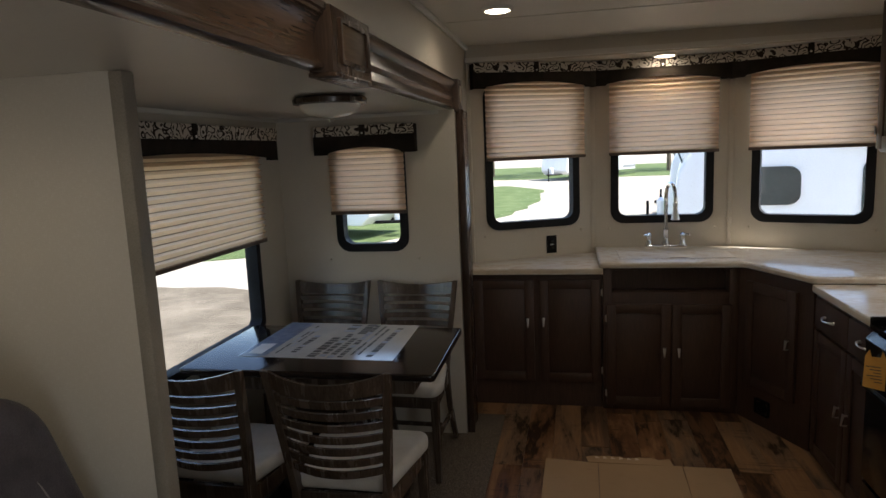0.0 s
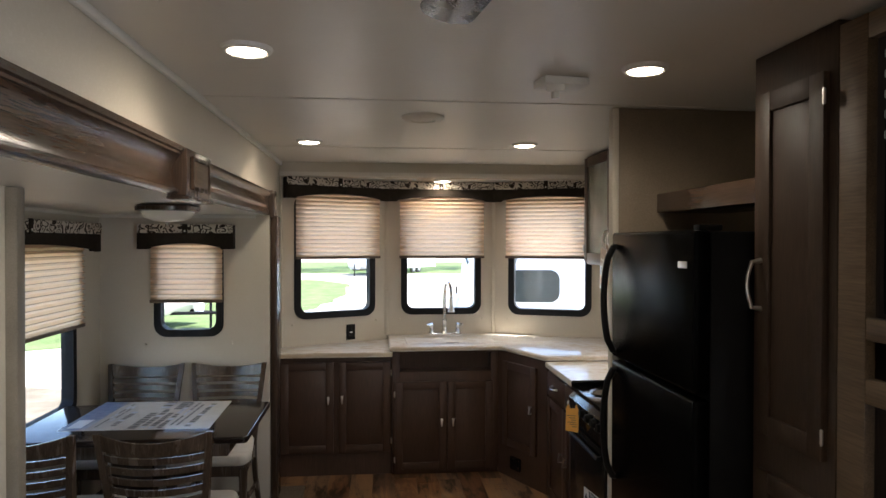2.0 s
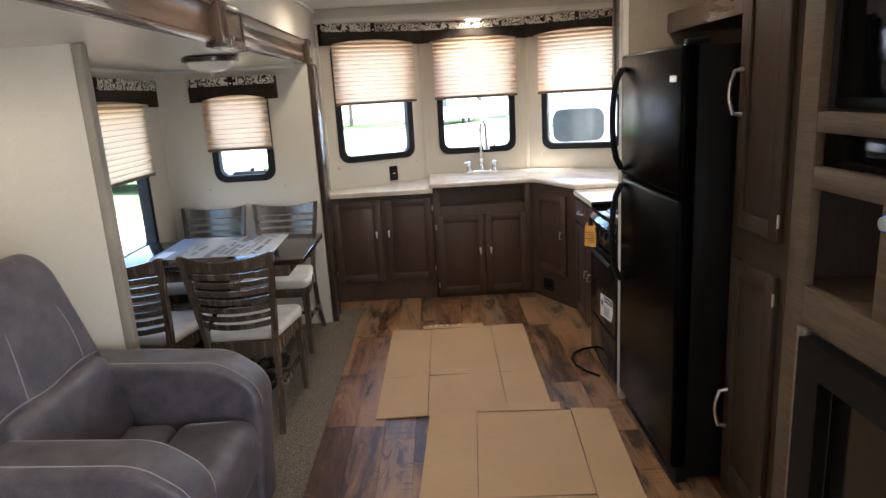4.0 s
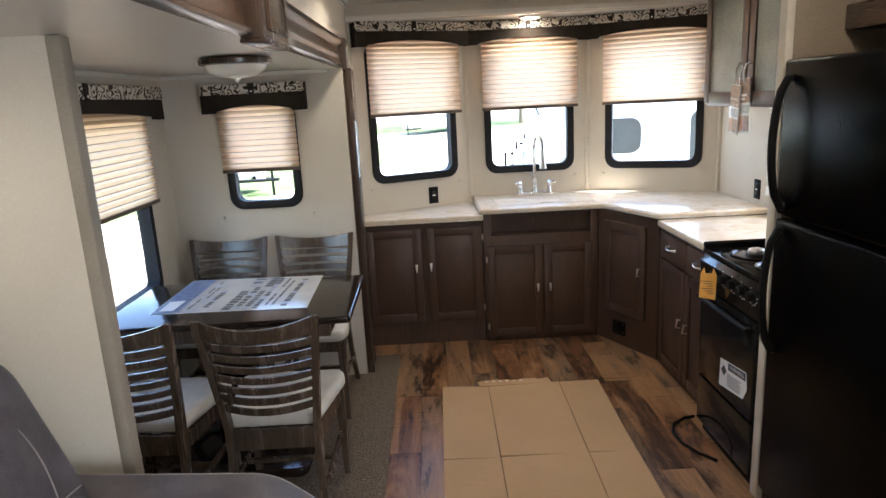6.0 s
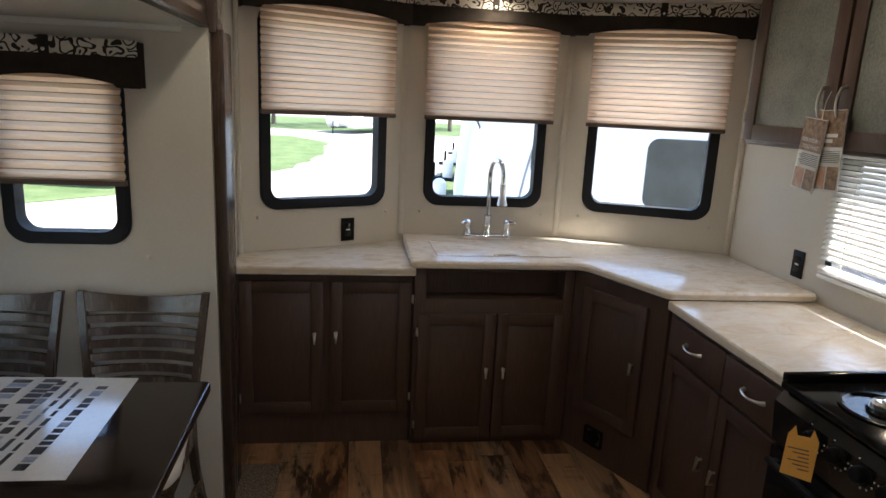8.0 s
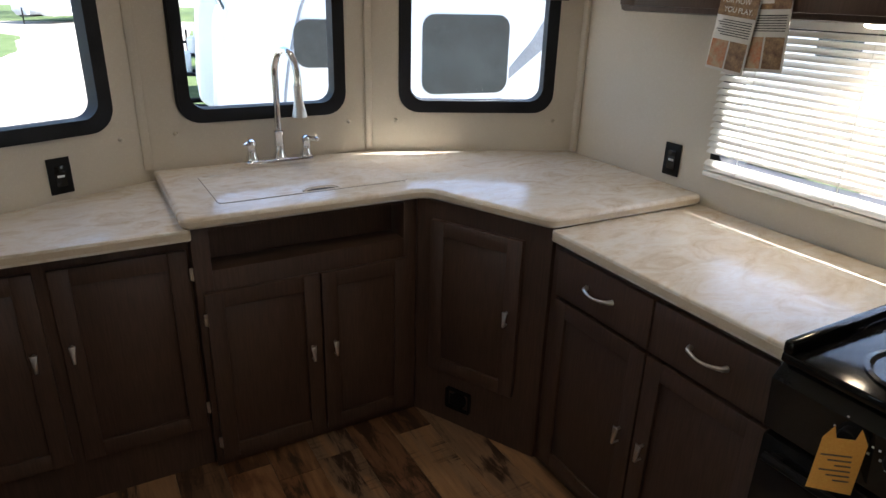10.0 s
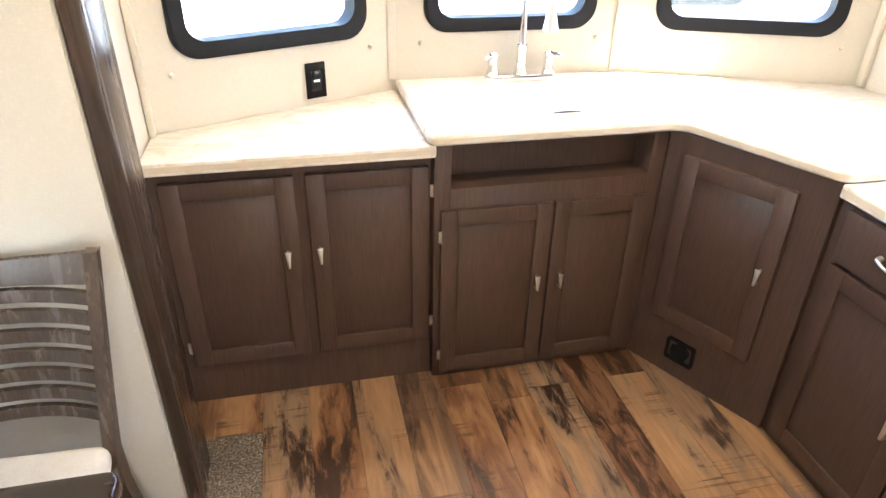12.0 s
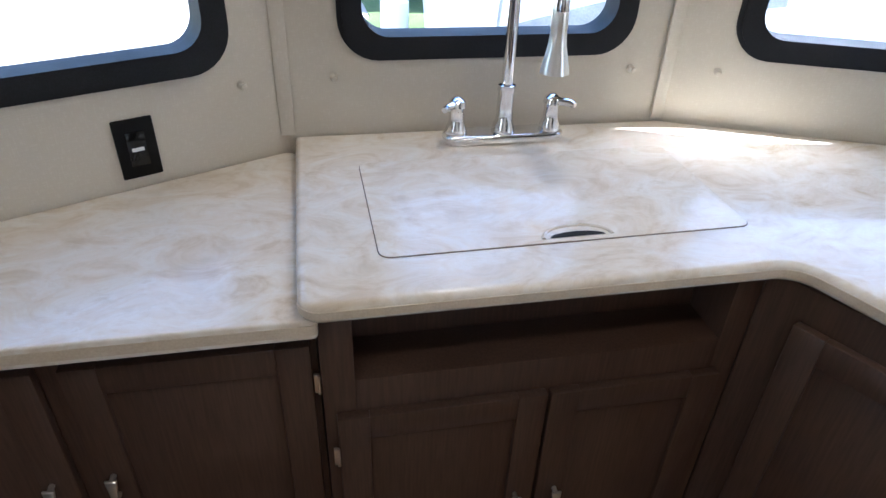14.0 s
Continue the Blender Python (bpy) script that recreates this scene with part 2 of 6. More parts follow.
WALL = wall_vinyl()
CEIL = ceiling_vinyl()
CAB = wood("dark_cabinet_wood", (0.052, 0.028, 0.019), (0.080, 0.045, 0.031), 0.38, contrast=0.5, size=1.6)
TRIM = wood("dark_stained_trim", (0.038, 0.022, 0.014), (0.085, 0.05, 0.032), 0.24, "y")
TRIMV = wood("dark_stained_post", (0.035, 0.021, 0.014), (0.07, 0.043, 0.029), 0.26, "z")
TAUPE = wood("weathered_taupe_wood", (0.085, 0.057, 0.036), (0.16, 0.112, 0.072), 0.5, "y", spec=0.3)
PANTRY = wood("brown_pantry_wood", (0.034, 0.021, 0.014), (0.058, 0.037, 0.025), 0.5, contrast=0.6, spec=0.25)
CHAIRW = wood("grey_brown_chair_wood", (0.05, 0.035, 0.025), (0.105, 0.074, 0.053), 0.26)
TABLEW = wood("espresso_table_wood", (0.012, 0.008, 0.007), (0.03, 0.02, 0.016), 0.09, "x")
LAM = laminate()
PLANK = plank_vinyl()
CARPET = carpet_mat()
CARD = cardboard_mat()
SHADE = shade_mat()
SCROLL = scroll_mat()
# darker tan that stands in for the shadow lines between pleats
CREASE_SHADOW = mottled("tan_crease_shadow", (0.42, 0.29, 0.20), (0.50, 0.36, 0.26), 0.9, 20, 400, 0.2, 0.0005, 0.1)
VALANCE = mottled("dark_valance_fabric", (0.022, 0.017, 0.013), (0.035, 0.027, 0.021), 0.95, 20, 600, 0.4, 0.0006, 0.15)
RAIL = mottled("brown_shade_rail", (0.09, 0.06, 0.045), (0.12, 0.08, 0.06), 0.5)
WINFRAME = mottled("black_window_frame", (0.010, 0.011, 0.014), (0.018, 0.019, 0.023), 0.6, 8, 300, 0.1, spec=0.2)
PANE = glass("window_glass")
BLACKSTEEL = leather_black("black_textured_steel", 0.17, 150, 0.75)
BLACKGLOSS = mottled("black_enamel", (0.006, 0.006, 0.006), (0.011, 0.011, 0.011), 0.12, 9, 300, 0.03, spec=0.35)
BLACKPLASTIC = mottled("black_plastic", (0.005, 0.005, 0.0055), (0.009, 0.009, 0.0095), 0.45, 12, 400, 0.15, spec=0.12)
VOID = mat("dark_gap", (0.006, 0.005, 0.005), 0.9)
NICKEL = mottled("brushed_nickel", (0.74, 0.72, 0.69), (0.82, 0.8, 0.77), 0.3, 30, 700, 0.05, 0.0003, 0.5, 1.0)
CHROME = mottled("polished_chrome", (0.78, 0.78, 0.78), (0.85, 0.85, 0.85), 0.09, 20, 600, 0.02, 0.0002, 0.5, 1.0)
WHITEPL = mottled("white_plastic", (0.72, 0.71, 0.67), (0.78, 0.77, 0.74), 0.4, 10, 300, 0.08)
CREAMTRIM = mottled("cream_trim", (0.55, 0.5, 0.42), (0.62, 0.57, 0.48), 0.45, 6, 300, 0.1)
GREYTRIM = mottled("taupe_edge_trim", (0.25, 0.22, 0.18), (0.31, 0.275, 0.225), 0.45, 6, 300, 0.1)
LEATHER = mottled("grey_leatherette", (0.045, 0.038, 0.046), (0.105, 0.091, 0.102), 0.40, 13, 260, 0.7, 0.0018)
STITCH = mat("pale_thread", (0.26, 0.235, 0.23), 0.85)
SCREEN = mottled("dark_screen_glass", (0.003, 0.003, 0.0035), (0.005, 0.005, 0.0055), 0.06, 9, 300, 0.0, spec=0.05)
SEATF = mottled("cream_seat_fabric", (0.55, 0.50, 0.43), (0.64, 0.6, 0.53), 0.95, 12, 420, 0.5, 0.001, 0.1)
LED = glow("lit_led_lens", (1.0, 0.86, 0.66), 7.0)
ORANGE = mottled("orange_tag_card", (0.75, 0.36, 0.06), (0.82, 0.42, 0.09), 0.7, 14, 300, 0.1)
PAPER = mottled("white_print_paper", (0.74, 0.73, 0.71), (0.8, 0.79, 0.77), 0.5, 10, 300, 0.05)
GLOSSPAPER = mottled("glossy_print_paper", (0.62, 0.61, 0.59), (0.7, 0.69, 0.67), 0.08, 10, 300, 0.03)
SLEEVE = mottled("print_in_clear_sleeve", (0.60, 0.60, 0.59), (0.68, 0.68, 0.66), 0.16, 10, 300, 0.03, spec=1.0)
SLEEVE.node_tree.nodes["Principled BSDF"].inputs["Coat Weight"].default_value = 1.0
SLEEVE.node_tree.nodes["Principled BSDF"].inputs["Coat Roughness"].default_value = 0.12
INK = mat("black_ink", (0.02, 0.02, 0.025), 0.5)
INKBLUE = mottled("blue_grey_print", (0.08, 0.12, 0.22), (0.24, 0.28, 0.36), 0.35, 24, 200, 0.02)
FROST = mottled("opal_glass", (0.74, 0.72, 0.66), (0.8, 0.78, 0.72), 0.25, 6, 200, 0.03)
PANELTAN = mottled("brown_tan_panel", (0.20, 0.155, 0.105), (0.25, 0.195, 0.135), 0.5, 4, 300, 0.15)
EDGE = mottled("tan_edge_band", (0.56, 0.46, 0.33), (0.64, 0.54, 0.41), 0.35, 18, 300, 0.05)
RVWHITE = mottled("white_gelcoat", (0.78, 0.79, 0.8), (0.84, 0.85, 0.86), 0.25, 2, 60, 0.03)
RVGREY = mottled("grey_graphic", (0.2, 0.21, 0.23), (0.3, 0.31, 0.33), 0.3, 4, 60, 0.03)
RVGLASS = mottled("tinted_glass", (0.012, 0.018, 0.02), (0.03, 0.045, 0.045), 0.06, 2, 60, 0.0)
BADGEBLUE = mottled("blue_graphic", (0.02, 0.16, 0.38), (0.04, 0.28, 0.55), 0.3, 8, 60, 0.03)
RUBBER = mottled("tyre_rubber", (0.015, 0.015, 0.015), (0.025, 0.025, 0.025), 0.8, 10, 200, 0.4)
GROUND = ground_mat()
DARK_GROUND = mottled("brown_grey_ground", (0.10, 0.085, 0.065), (0.19, 0.165, 0.13), 0.95, 1.6, 40, 0.8, 0.02, 0.1)
GRASS = mottled("mown_grass", (0.06, 0.095, 0.035), (0.12, 0.155, 0.07), 0.9, 1.2, 25, 0.8, 0.03, 0.1)


# ---- mesh helpers ----
def box(bm, a, b, bevel=0.0, m=None, seg=2):
    """A box from corner a to corner b, with rounded edges."""
    a, b = Vector(a), Vector(b)
    c, d = (a + b) / 2, b - a
    made = bmesh.ops.create_cube(bm, size=1, matrix=Matrix.Translation(c) @ Matrix.Diagonal((abs(d.x), abs(d.y), abs(d.z), 1)))["verts"]
    if bevel:
        edges = list({e for v in made for e in v.link_edges})
        r = bmesh.ops.bevel(bm, geom=edges, offset=bevel, segments=seg, profile=0.5, affect="EDGES", clamp_overlap=True)
        made = list({v for f in r["faces"] for v in f.verts} | {v for v in made if v.is_valid})
    if m is not None:
        bmesh.ops.transform(bm, matrix=m, verts=made)
    return bm


def boxed(a, b, bevel=0.0, m=None, seg=2):
    return box(bmesh.new(), a, b, bevel, m, seg)


def prism(bm, outline, z0, z1, bevel=0.0, m=None, seg=3):
    """An outline in the plan pulled up from z0 to z1; bevel rounds its rims."""
    vs = [bm.verts.new((x, y, z0)) for x, y in outline]
    f = bm.faces.new(vs)
    if f.normal.z > 0 or sum(x0 * y1 - x1 * y0 for (x0, y0), (x1, y1) in zip(outline, outline[1:] + outline[:1])) > 0:
        bmesh.ops.reverse_faces(bm, faces=[f])
    r = bmesh.ops.extrude_face_region(bm, geom=[f])
    top = [v for v in r["geom"] if isinstance(v, bmesh.types.BMVert)]
    bmesh.ops.translate(bm, verts=top, vec=(0, 0, z1 - z0))
    made = vs + top
    if bevel:
        rims = [e for e in {e for v in made for e in v.link_edges} if abs(e.verts[0].co.z - e.verts[1].co.z) < 1e-6]
        r = bmesh.ops.bevel(bm, geom=rims, offset=bevel, segments=seg, profile=0.5, affect="EDGES", clamp_overlap=True)
        made = list({v for f in r["faces"] for v in f.verts} | {v for v in made if v.is_valid})
    if m is not None:
        bmesh.ops.transform(bm, matrix=m, verts=made)
    return bm


UPRIGHT = Matrix.Rotation(radians(90), 4, "X")  # lays a plan outline (x, y) into the x, z plane; its height runs to -y


def round_poly(points, radii, n=6):
    """The outline with its corners rounded."""
    out, count = [], len(points)
    for i, p in enumerate(points):
        r = radii[i] if isinstance(radii, (list, tuple)) else radii
        p = Vector(p)
        if r <= 0:
            out.append(tuple(p))
            continue
        a, b = (Vector(points[i - 1]) - p), (Vector(points[(i + 1) % count]) - p)
        a.normalize(), b.normalize()
        half = a.angle(b) / 2
        t = r / math.tan(half)
        c = p + (a + b).normalized() * (r / math.sin(half))
        s, e = p + a * t - c, p + b * t - c
        a0, a1 = math.atan2(s.y, s.x), math.atan2(e.y, e.x)
        d = (a1 - a0 + math.pi) % (2 * math.pi) - math.pi
        out += [(c.x + r * math.cos(a0 + d * k / n), c.y + r * math.sin(a0 + d * k / n)) for k in range(n + 1)]
    return out


def rect(x0, y0, x1, y1, r=0.0, n=6):
    return round_poly([(x0, y0), (x1, y0), (x1, y1), (x0, y1)], r, n)


def ring(bm, outer, inner, y0, y1, m=None):
    """A frame in the x, z plane between two outlines of as many points, from depth y0 to y1."""
    n = len(outer)
    rows = [[bm.verts.new((x, y, z)) for x, z in line] for line, y in ((outer, y0), (inner, y0), (inner, y1), (outer, y1))]
    for k in range(4):
        a, b = rows[k], rows[(k + 1) % 4]
        for i in range(n):
            bm.faces.new((a[i], a[(i + 1) % n], b[(i + 1) % n], b[i]))
    if m is not None:
        bmesh.ops.transform(bm, matrix=m, verts=[v for r in rows for v in r])
    return bm


def tube(bm, points, radius, n=8, closed=False):
    """A round bar along points; radius may be one number or one a point."""
    pts = [Vector(p) for p in points]
    rows = []
    side = None
    for i, p in enumerate(pts):
        d = (pts[min(i + 1, len(pts) - 1)] - pts[max(i - 1, 0)]).normalized()
        if side is None:
            side = d.cross(Vector((0.31, 0.17, 0.93))).normalized()
        side = (side - d * side.dot(d)).normalized()
        up = d.cross(side)
        r = radius[i] if isinstance(radius, (list, tuple)) else radius
        rows.append([bm.verts.new(p + (side * math.cos(a) + up * math.sin(a)) * r) for a in (2 * math.pi * k / n for k in range(n))])
    for a, b in zip(rows, rows[1:]):
        for k in range(n):
            bm.faces.new((a[k], a[(k + 1) % n], b[(k + 1) % n], b[k]))
    bm.faces.new(rows[0][::-1])
    bm.faces.new(rows[-1])
    return bm


def turned(bm, profile, n=24, m=None):
    """A body turned about the z axis from (radius, z) pairs."""
    rows = [[bm.verts.new((r * math.cos(2 * math.pi * k / n), r * math.sin(2 * math.pi * k / n), z)) for k in range(n)] for r, z in profile]
    for a, b in zip(rows, rows[1:]):
        for k in range(n):
            bm.faces.new((a[k], a[(k + 1) % n], b[(k + 1) % n], b[k]))
    bm.faces.new(rows[0][::-1])
    bm.faces.new(rows[-1])
    if m is not None:
        bmesh.ops.transform(bm, matrix=m, verts=[v for r in rows for v in r])
    return bm


def strip(bm, line, y0, y1, thick):
    """A bent sheet: a line in (x, z) drawn along y, with thickness along its normals."""
    n = len(line)
    off = []
    for i in range(n):
        a, b = line[max(i - 1, 0)], line[min(i + 1, n - 1)]
        d = Vector((b[0] - a[0], b[1] - a[1])).normalized()
        off.append((line[i][0] - d.y * thick, line[i][1] + d.x * thick))
    loop = list(line) + off[::-1]
    prism(bm, loop, -y1, -y0, m=UPRIGHT)
    return bm


def mesh(name, bm, material, smooth=35):
    bmesh.ops.recalc_face_normals(bm, faces=bm.faces)
    me = bpy.data.meshes.new(name)
    bm.to_mesh(me)
    bm.free()
    me.materials.append(material)
    if smooth:
        me.shade_smooth()
        me.set_sharp_from_angle(angle=radians(smooth))
    return me


def part(name, bm, material, parent, label="", m=None):
    ob = new(name, mesh(name, bm, material))
    ob.parent = parent
    if m is not None:
        ob.matrix_basis = m
    return tagged(ob, label)


def thing(name, m, label, category, group="", kind=""):
    ob = new(name)
    ob.empty_display_size = 0.1
    ob.matrix_basis = m
    return tagged(ob, label, category, group, kind)


def solid(name, bm, material, label="", category="", kind="structure", m=None, group=""):
    ob = new(name, mesh(name, bm, material))
    if m is not None:
        ob.matrix_basis = m
    return tagged(ob, label, category, group, kind)


def wall_panel(name, m, u0, u1, z0, z1, holes, thick, label, material=None):
    """A wall in its own frame: u along it, z up, thickness to +y; holes (ua, ub, za, zb) go right through."""
    us = sorted({u0, u1, *[q for h in holes for q in h[:2]]})
    zs = sorted({z0, z1, *[q for h in holes for q in h[2:]]})
    gap = lambda i, j: i < 0 or j < 0 or i >= len(us) - 1 or j >= len(zs) - 1 or any(
        h[0] < (us[i] + us[i + 1]) / 2 < h[1] and h[2] < (zs[j] + zs[j + 1]) / 2 < h[3] for h in holes)
    bm = bmesh.new()
    vs = {(i, j, k): bm.verts.new((u, thick * k, z)) for i, u in enumerate(us) for j, z in enumerate(zs) for k in (0, 1)}
    for i in range(len(us) - 1):
        for j in range(len(zs) - 1):
            if gap(i, j):
                continue
            for k in (0, 1):
                bm.faces.new([vs[p] for p in ((i, j, k), (i + 1, j, k), (i + 1, j + 1, k), (i, j + 1, k))])
            for (di, dj), (p, q) in {(-1, 0): ((0, 0), (0, 1)), (1, 0): ((1, 0), (1, 1)), (0, -1): ((0, 0), (1, 0)), (0, 1): ((0, 1), (1, 1))}.items():
                if gap(i + di, j + dj):
                    bm.faces.new([vs[r] for r in ((i + p[0], j + p[1], 0), (i + q[0], j + q[1], 0), (i + q[0], j + q[1], 1), (i + p[0], j + p[1], 1))])
    bmesh.ops.delete(bm, geom=[v for v in bm.verts if not v.link_faces], context="VERTS")
    return solid(name, bm, material or WALL, label, "wall", m=m)


def facing(p, q):
    """The frame of a wall from plan point p to q: x along it, +y to its outer side (left of the way), origin at p."""
    d = Vector((q[0] - p[0], q[1] - p[1], 0))
    return Matrix.Translation((p[0], p[1], 0)) @ Matrix.Rotation(math.atan2(d.y, d.x), 4, "Z"), d.length


# ---- the room: floor, walls, ceilings ----
WL, WR, TOP = -1.11, 1.365, 2.265
SLIDE_X, SLIDE_Y, SLIDE_TOP = -2.105, 4.01, 1.843
CL, SL, SR, CR = (WL, 4.685), (-0.325, 5.045), (0.545, 5.045), (WR, 4.70)
BACK = -2.6
BAYTOP = 2.160
WIN_W, WIN_Z0, WIN_Z1 = (0.658, 0.652, 0.662), (1.090, 1.088, 1.088), 2.03

M_BL, LEN_BL = facing(CL, SL)
M_BC, LEN_BC = facing(SL, SR)
M_BR, LEN_BR = facing(SR, CR)
M_SO, LEN_SO = facing((SLIDE_X, -2.2), (SLIDE_X, SLIDE_Y + 0.04))
M_SE, LEN_SE = facing((SLIDE_X, SLIDE_Y), (-1.075, SLIDE_Y))
M_R, LEN_R = facing(CR, (WR, BACK))

BAY = ((M_BL, LEN_BL, 0.433), (M_BC, LEN_BC, 0.444), (M_BR, LEN_BR, 0.460))
hole = lambda u, w, z0, z1, d=0.03: (u - w / 2 + d, u + w / 2 - d, z0 + d, z1 - d)

for side, (m, length, u), w, z0 in zip(("left", "middle", "right"), BAY, WIN_W, WIN_Z0):
    wall_panel(f"wall_bay_{side}", m, 0, length, 0, BAYTOP, [hole(u, w, z0, WIN_Z1)], 0.05, "cream textured vinyl wall of the window bay")
END_W, END_Z0, END_Z1, END_U = 0.422, 1.078, 1.69, SLIDE_X * -1 - 1.570
wall_panel("wall_slide_end", M_SE, 0, LEN_SE, 0, SLIDE_TOP, [hole(END_U, END_W, END_Z0, END_Z1)], 0.04, "cream textured vinyl end wall of the dinette")
BIG_U, BIG_W, BIG_Z0, BIG_Z1 = 3.04 + 2.2, 1.27, 0.705, 1.66
wall_panel("wall_slide_outer", M_SO, 0, LEN_SO, 0, SLIDE_TOP, [hole(BIG_U, BIG_W, BIG_Z0, BIG_Z1)], 0.05, "cream textured vinyl outer wall of the slide-out")
RW_U0, RW_U1, RW_Z0, RW_Z1 = 4.70 - 3.93, 4.70 - 3.06, 1.045, 1.50
wall_panel("wall_right", M_R, 0, LEN_R, 0, TOP, [(RW_U0, RW_U1, RW_Z0, RW_Z1), (4.65 + 1.2, 4.65 + 1.95, 0.0, 1.95)], 0.05, "cream textured vinyl wall behind the stove")
M_L, LEN_L = facing((WL, BACK), CL)
wall_panel("wall_left", M_L, 0, LEN_L, 0, TOP, [(0.4, SLIDE_Y + 0.02 - BACK, 0.0, SLIDE_TOP + 0.01)], 0.04, "cream wall above the slide-out opening")
bm = bmesh.new()
for u in (5.80, 6.60):
    box(bm, (u, -0.012, 0), (u + 0.05, 0.055, 2.0), 0.003)
box(bm, (5.851, -0.011, 1.95), (6.599, 0.055, 2.0), 0.003)
solid("door_1", bm, CREAMTRIM, "open entry doorway with a cream frame", "door", m=M_R)
M_BK, LEN_BK = facing((WR, BACK), (WL, BACK))
wall_panel("wall_back", M_BK, 0, LEN_BK, 0, TOP, [], 0.05, "plain cream wall at the far end")
solid("wall_slide_near", boxed((SLIDE_X, -2.24, 0), (WL - 0.04, -2.2, SLIDE_TOP)), WALL, "plain cream end wall of the slide-out", "wall")
solid("wall_header", boxed((WL, 4.665, BAYTOP - 0.006), (WR, 4.70, TOP)), WALL, "cream header above the window bay", "wall")

bm = bmesh.new()
box(bm, (WL, BACK, TOP), (WR, 4.70, TOP + 0.04))
for y in (0.0, 1.25, 2.52, 3.88):
    box(bm, (WL, y - 0.007, TOP - 0.004), (WR, y + 0.007, TOP + 0.002), 0.0015)
for x in (WL + 0.006, WR - 0.014):
    box(bm, (x, BACK, TOP - 0.018), (x + 0.012, 4.665, TOP), 0.003)
solid("ceiling", bm, CEIL, "off-white embossed ceiling panels with thin battens", "ceiling")
solid("ceiling_bay", prism(bmesh.new(), [(WL, 4.64), (WR, 4.64), CR, SR, SL, CL], BAYTOP, BAYTOP + 0.03), CEIL, "off-white ceiling over the window bay", "ceiling")
bm = boxed((SLIDE_X, -2.2, SLIDE_TOP), (WL - 0.002, SLIDE_Y + 0.02, SLIDE_TOP + 0.03))
box(bm, (SLIDE_X + 0.004, 1.95, SLIDE_TOP - 0.02), (SLIDE_X + 0.018, SLIDE_Y - 0.002, SLIDE_TOP), 0.003)
box(bm, (SLIDE_X + 0.02, SLIDE_Y - 0.018, SLIDE_TOP - 0.02), (WL - 0.05, SLIDE_Y - 0.003, SLIDE_TOP), 0.003)
solid("ceiling_slide", bm, CEIL, "off-white low ceiling of the slide-out", "ceiling")

floor = solid("floor", boxed((SLIDE_X, BACK, -0.06), (WR, 5.06, -0.008)), VOID, "floor of rustic multi-tone vinyl wood planks", "floor")
CARPET_X, CARPET_Y = -0.882, 4.30
solid("carpet", prism(bmesh.new(), [(SLIDE_X, -2.2), (CARPET_X, -2.2), (CARPET_X, CARPET_Y), (WL, CARPET_Y), (WL, SLIDE_Y), (SLIDE_X, SLIDE_Y)], -0.007, 0.006, 0.003), CARPET,
      "grey-brown speckled carpet under the dinette", "carpet")

# partition between recliner and dinette, with its edge trim
part_wall = solid("wall_partition", boxed((SLIDE_X, 1.900, 0.006), (-1.507, 1.935, SLIDE_TOP), 0.001), WALL, "short cream partition beside the recliner", "wall")
solid("trim_partition", boxed((-1.508, 1.894, 0.006), (-1.470, 1.941, SLIDE_TOP - 0.001), 0.006), GREYTRIM, "taupe edge trim of the partition", "trim")
# posts and corner trims
solid("trim_slide_post", boxed((-1.109, 4.052, 0.0), (-1.037, 4.22, SLIDE_TOP), 0.012), TRIMV, "dark-stained wooden post at the slide-out edge", "trim")
solid("trim_post_edge", boxed((-1.072, 4.026, 0.0), (-1.030, 4.051, SLIDE_TOP), 0.004), TRIMV, "dark thin edge of the wooden post", "trim")
for p, w in ((SL, 0.03), (SR, 0.03)):
    solid("trim_bay_seam", boxed((p[0] - w / 2, p[1] - 0.012, 0.93), (p[0] + w / 2, p[1] - 0.004, BAYTOP), 0.002), WALL, "cream seam strip between bay walls", "trim")
solid("trim_corner_left", boxed((WL + 0.002, 4.655, 0.89), (WL + 0.02, 4.685, BAYTOP), 0.004), CREAMTRIM, "cream corner strip", "trim")
solid("trim_corner_right", boxed((WR - 0.022, 4.65, 0.93), (WR - 0.002, 4.675, BAYTOP), 0.004), CREAMTRIM, "cream corner strip", "trim")


# ---- windows with shades and valances ----
def window(name, m, u, w, z0, z1, label, fw=0.05, r=0.085):
    """A window with a rounded black frame and one pane, in the frame m of its wall."""
    at = m @ Matrix.Translation((u, 0, 0))
    win = thing(name, at, label, "window", kind="structure")
    n = 8
    o = rect(-w / 2, z0, w / 2, z1, r, n)
    i = rect(-w / 2 + fw, z0 + fw, w / 2 - fw, z1 - fw, max(r - fw * 0.55, 0.02), n)
    o2 = rect(-w / 2 + 0.010, z0 + 0.010, w / 2 - 0.010, z1 - 0.010, r - 0.010, n)
    bm = bmesh.new()
    ring(bm, o2, i, -0.016, 0.0)
    ring(bm, o, o2, -0.010, 0.0)
    ring(bm, rect(-w / 2 + 0.028, z0 + 0.028, w / 2 - 0.028, z1 - 0.028, r * 0.5, n), i, 0.0, 0.052)
    part("window_frame", bm, WINFRAME, win, "black moulded window frame")
    g = prism(bmesh.new(), rect(-w / 2 + fw - 0.004, z0 + fw - 0.004, w / 2 - fw + 0.004, z1 - fw + 0.004, r - fw * 0.55, n), -0.034, -0.03, m=UPRIGHT)
    pane = part("pane", g, PANE, win)
    pane.visible_shadow = False
    return win


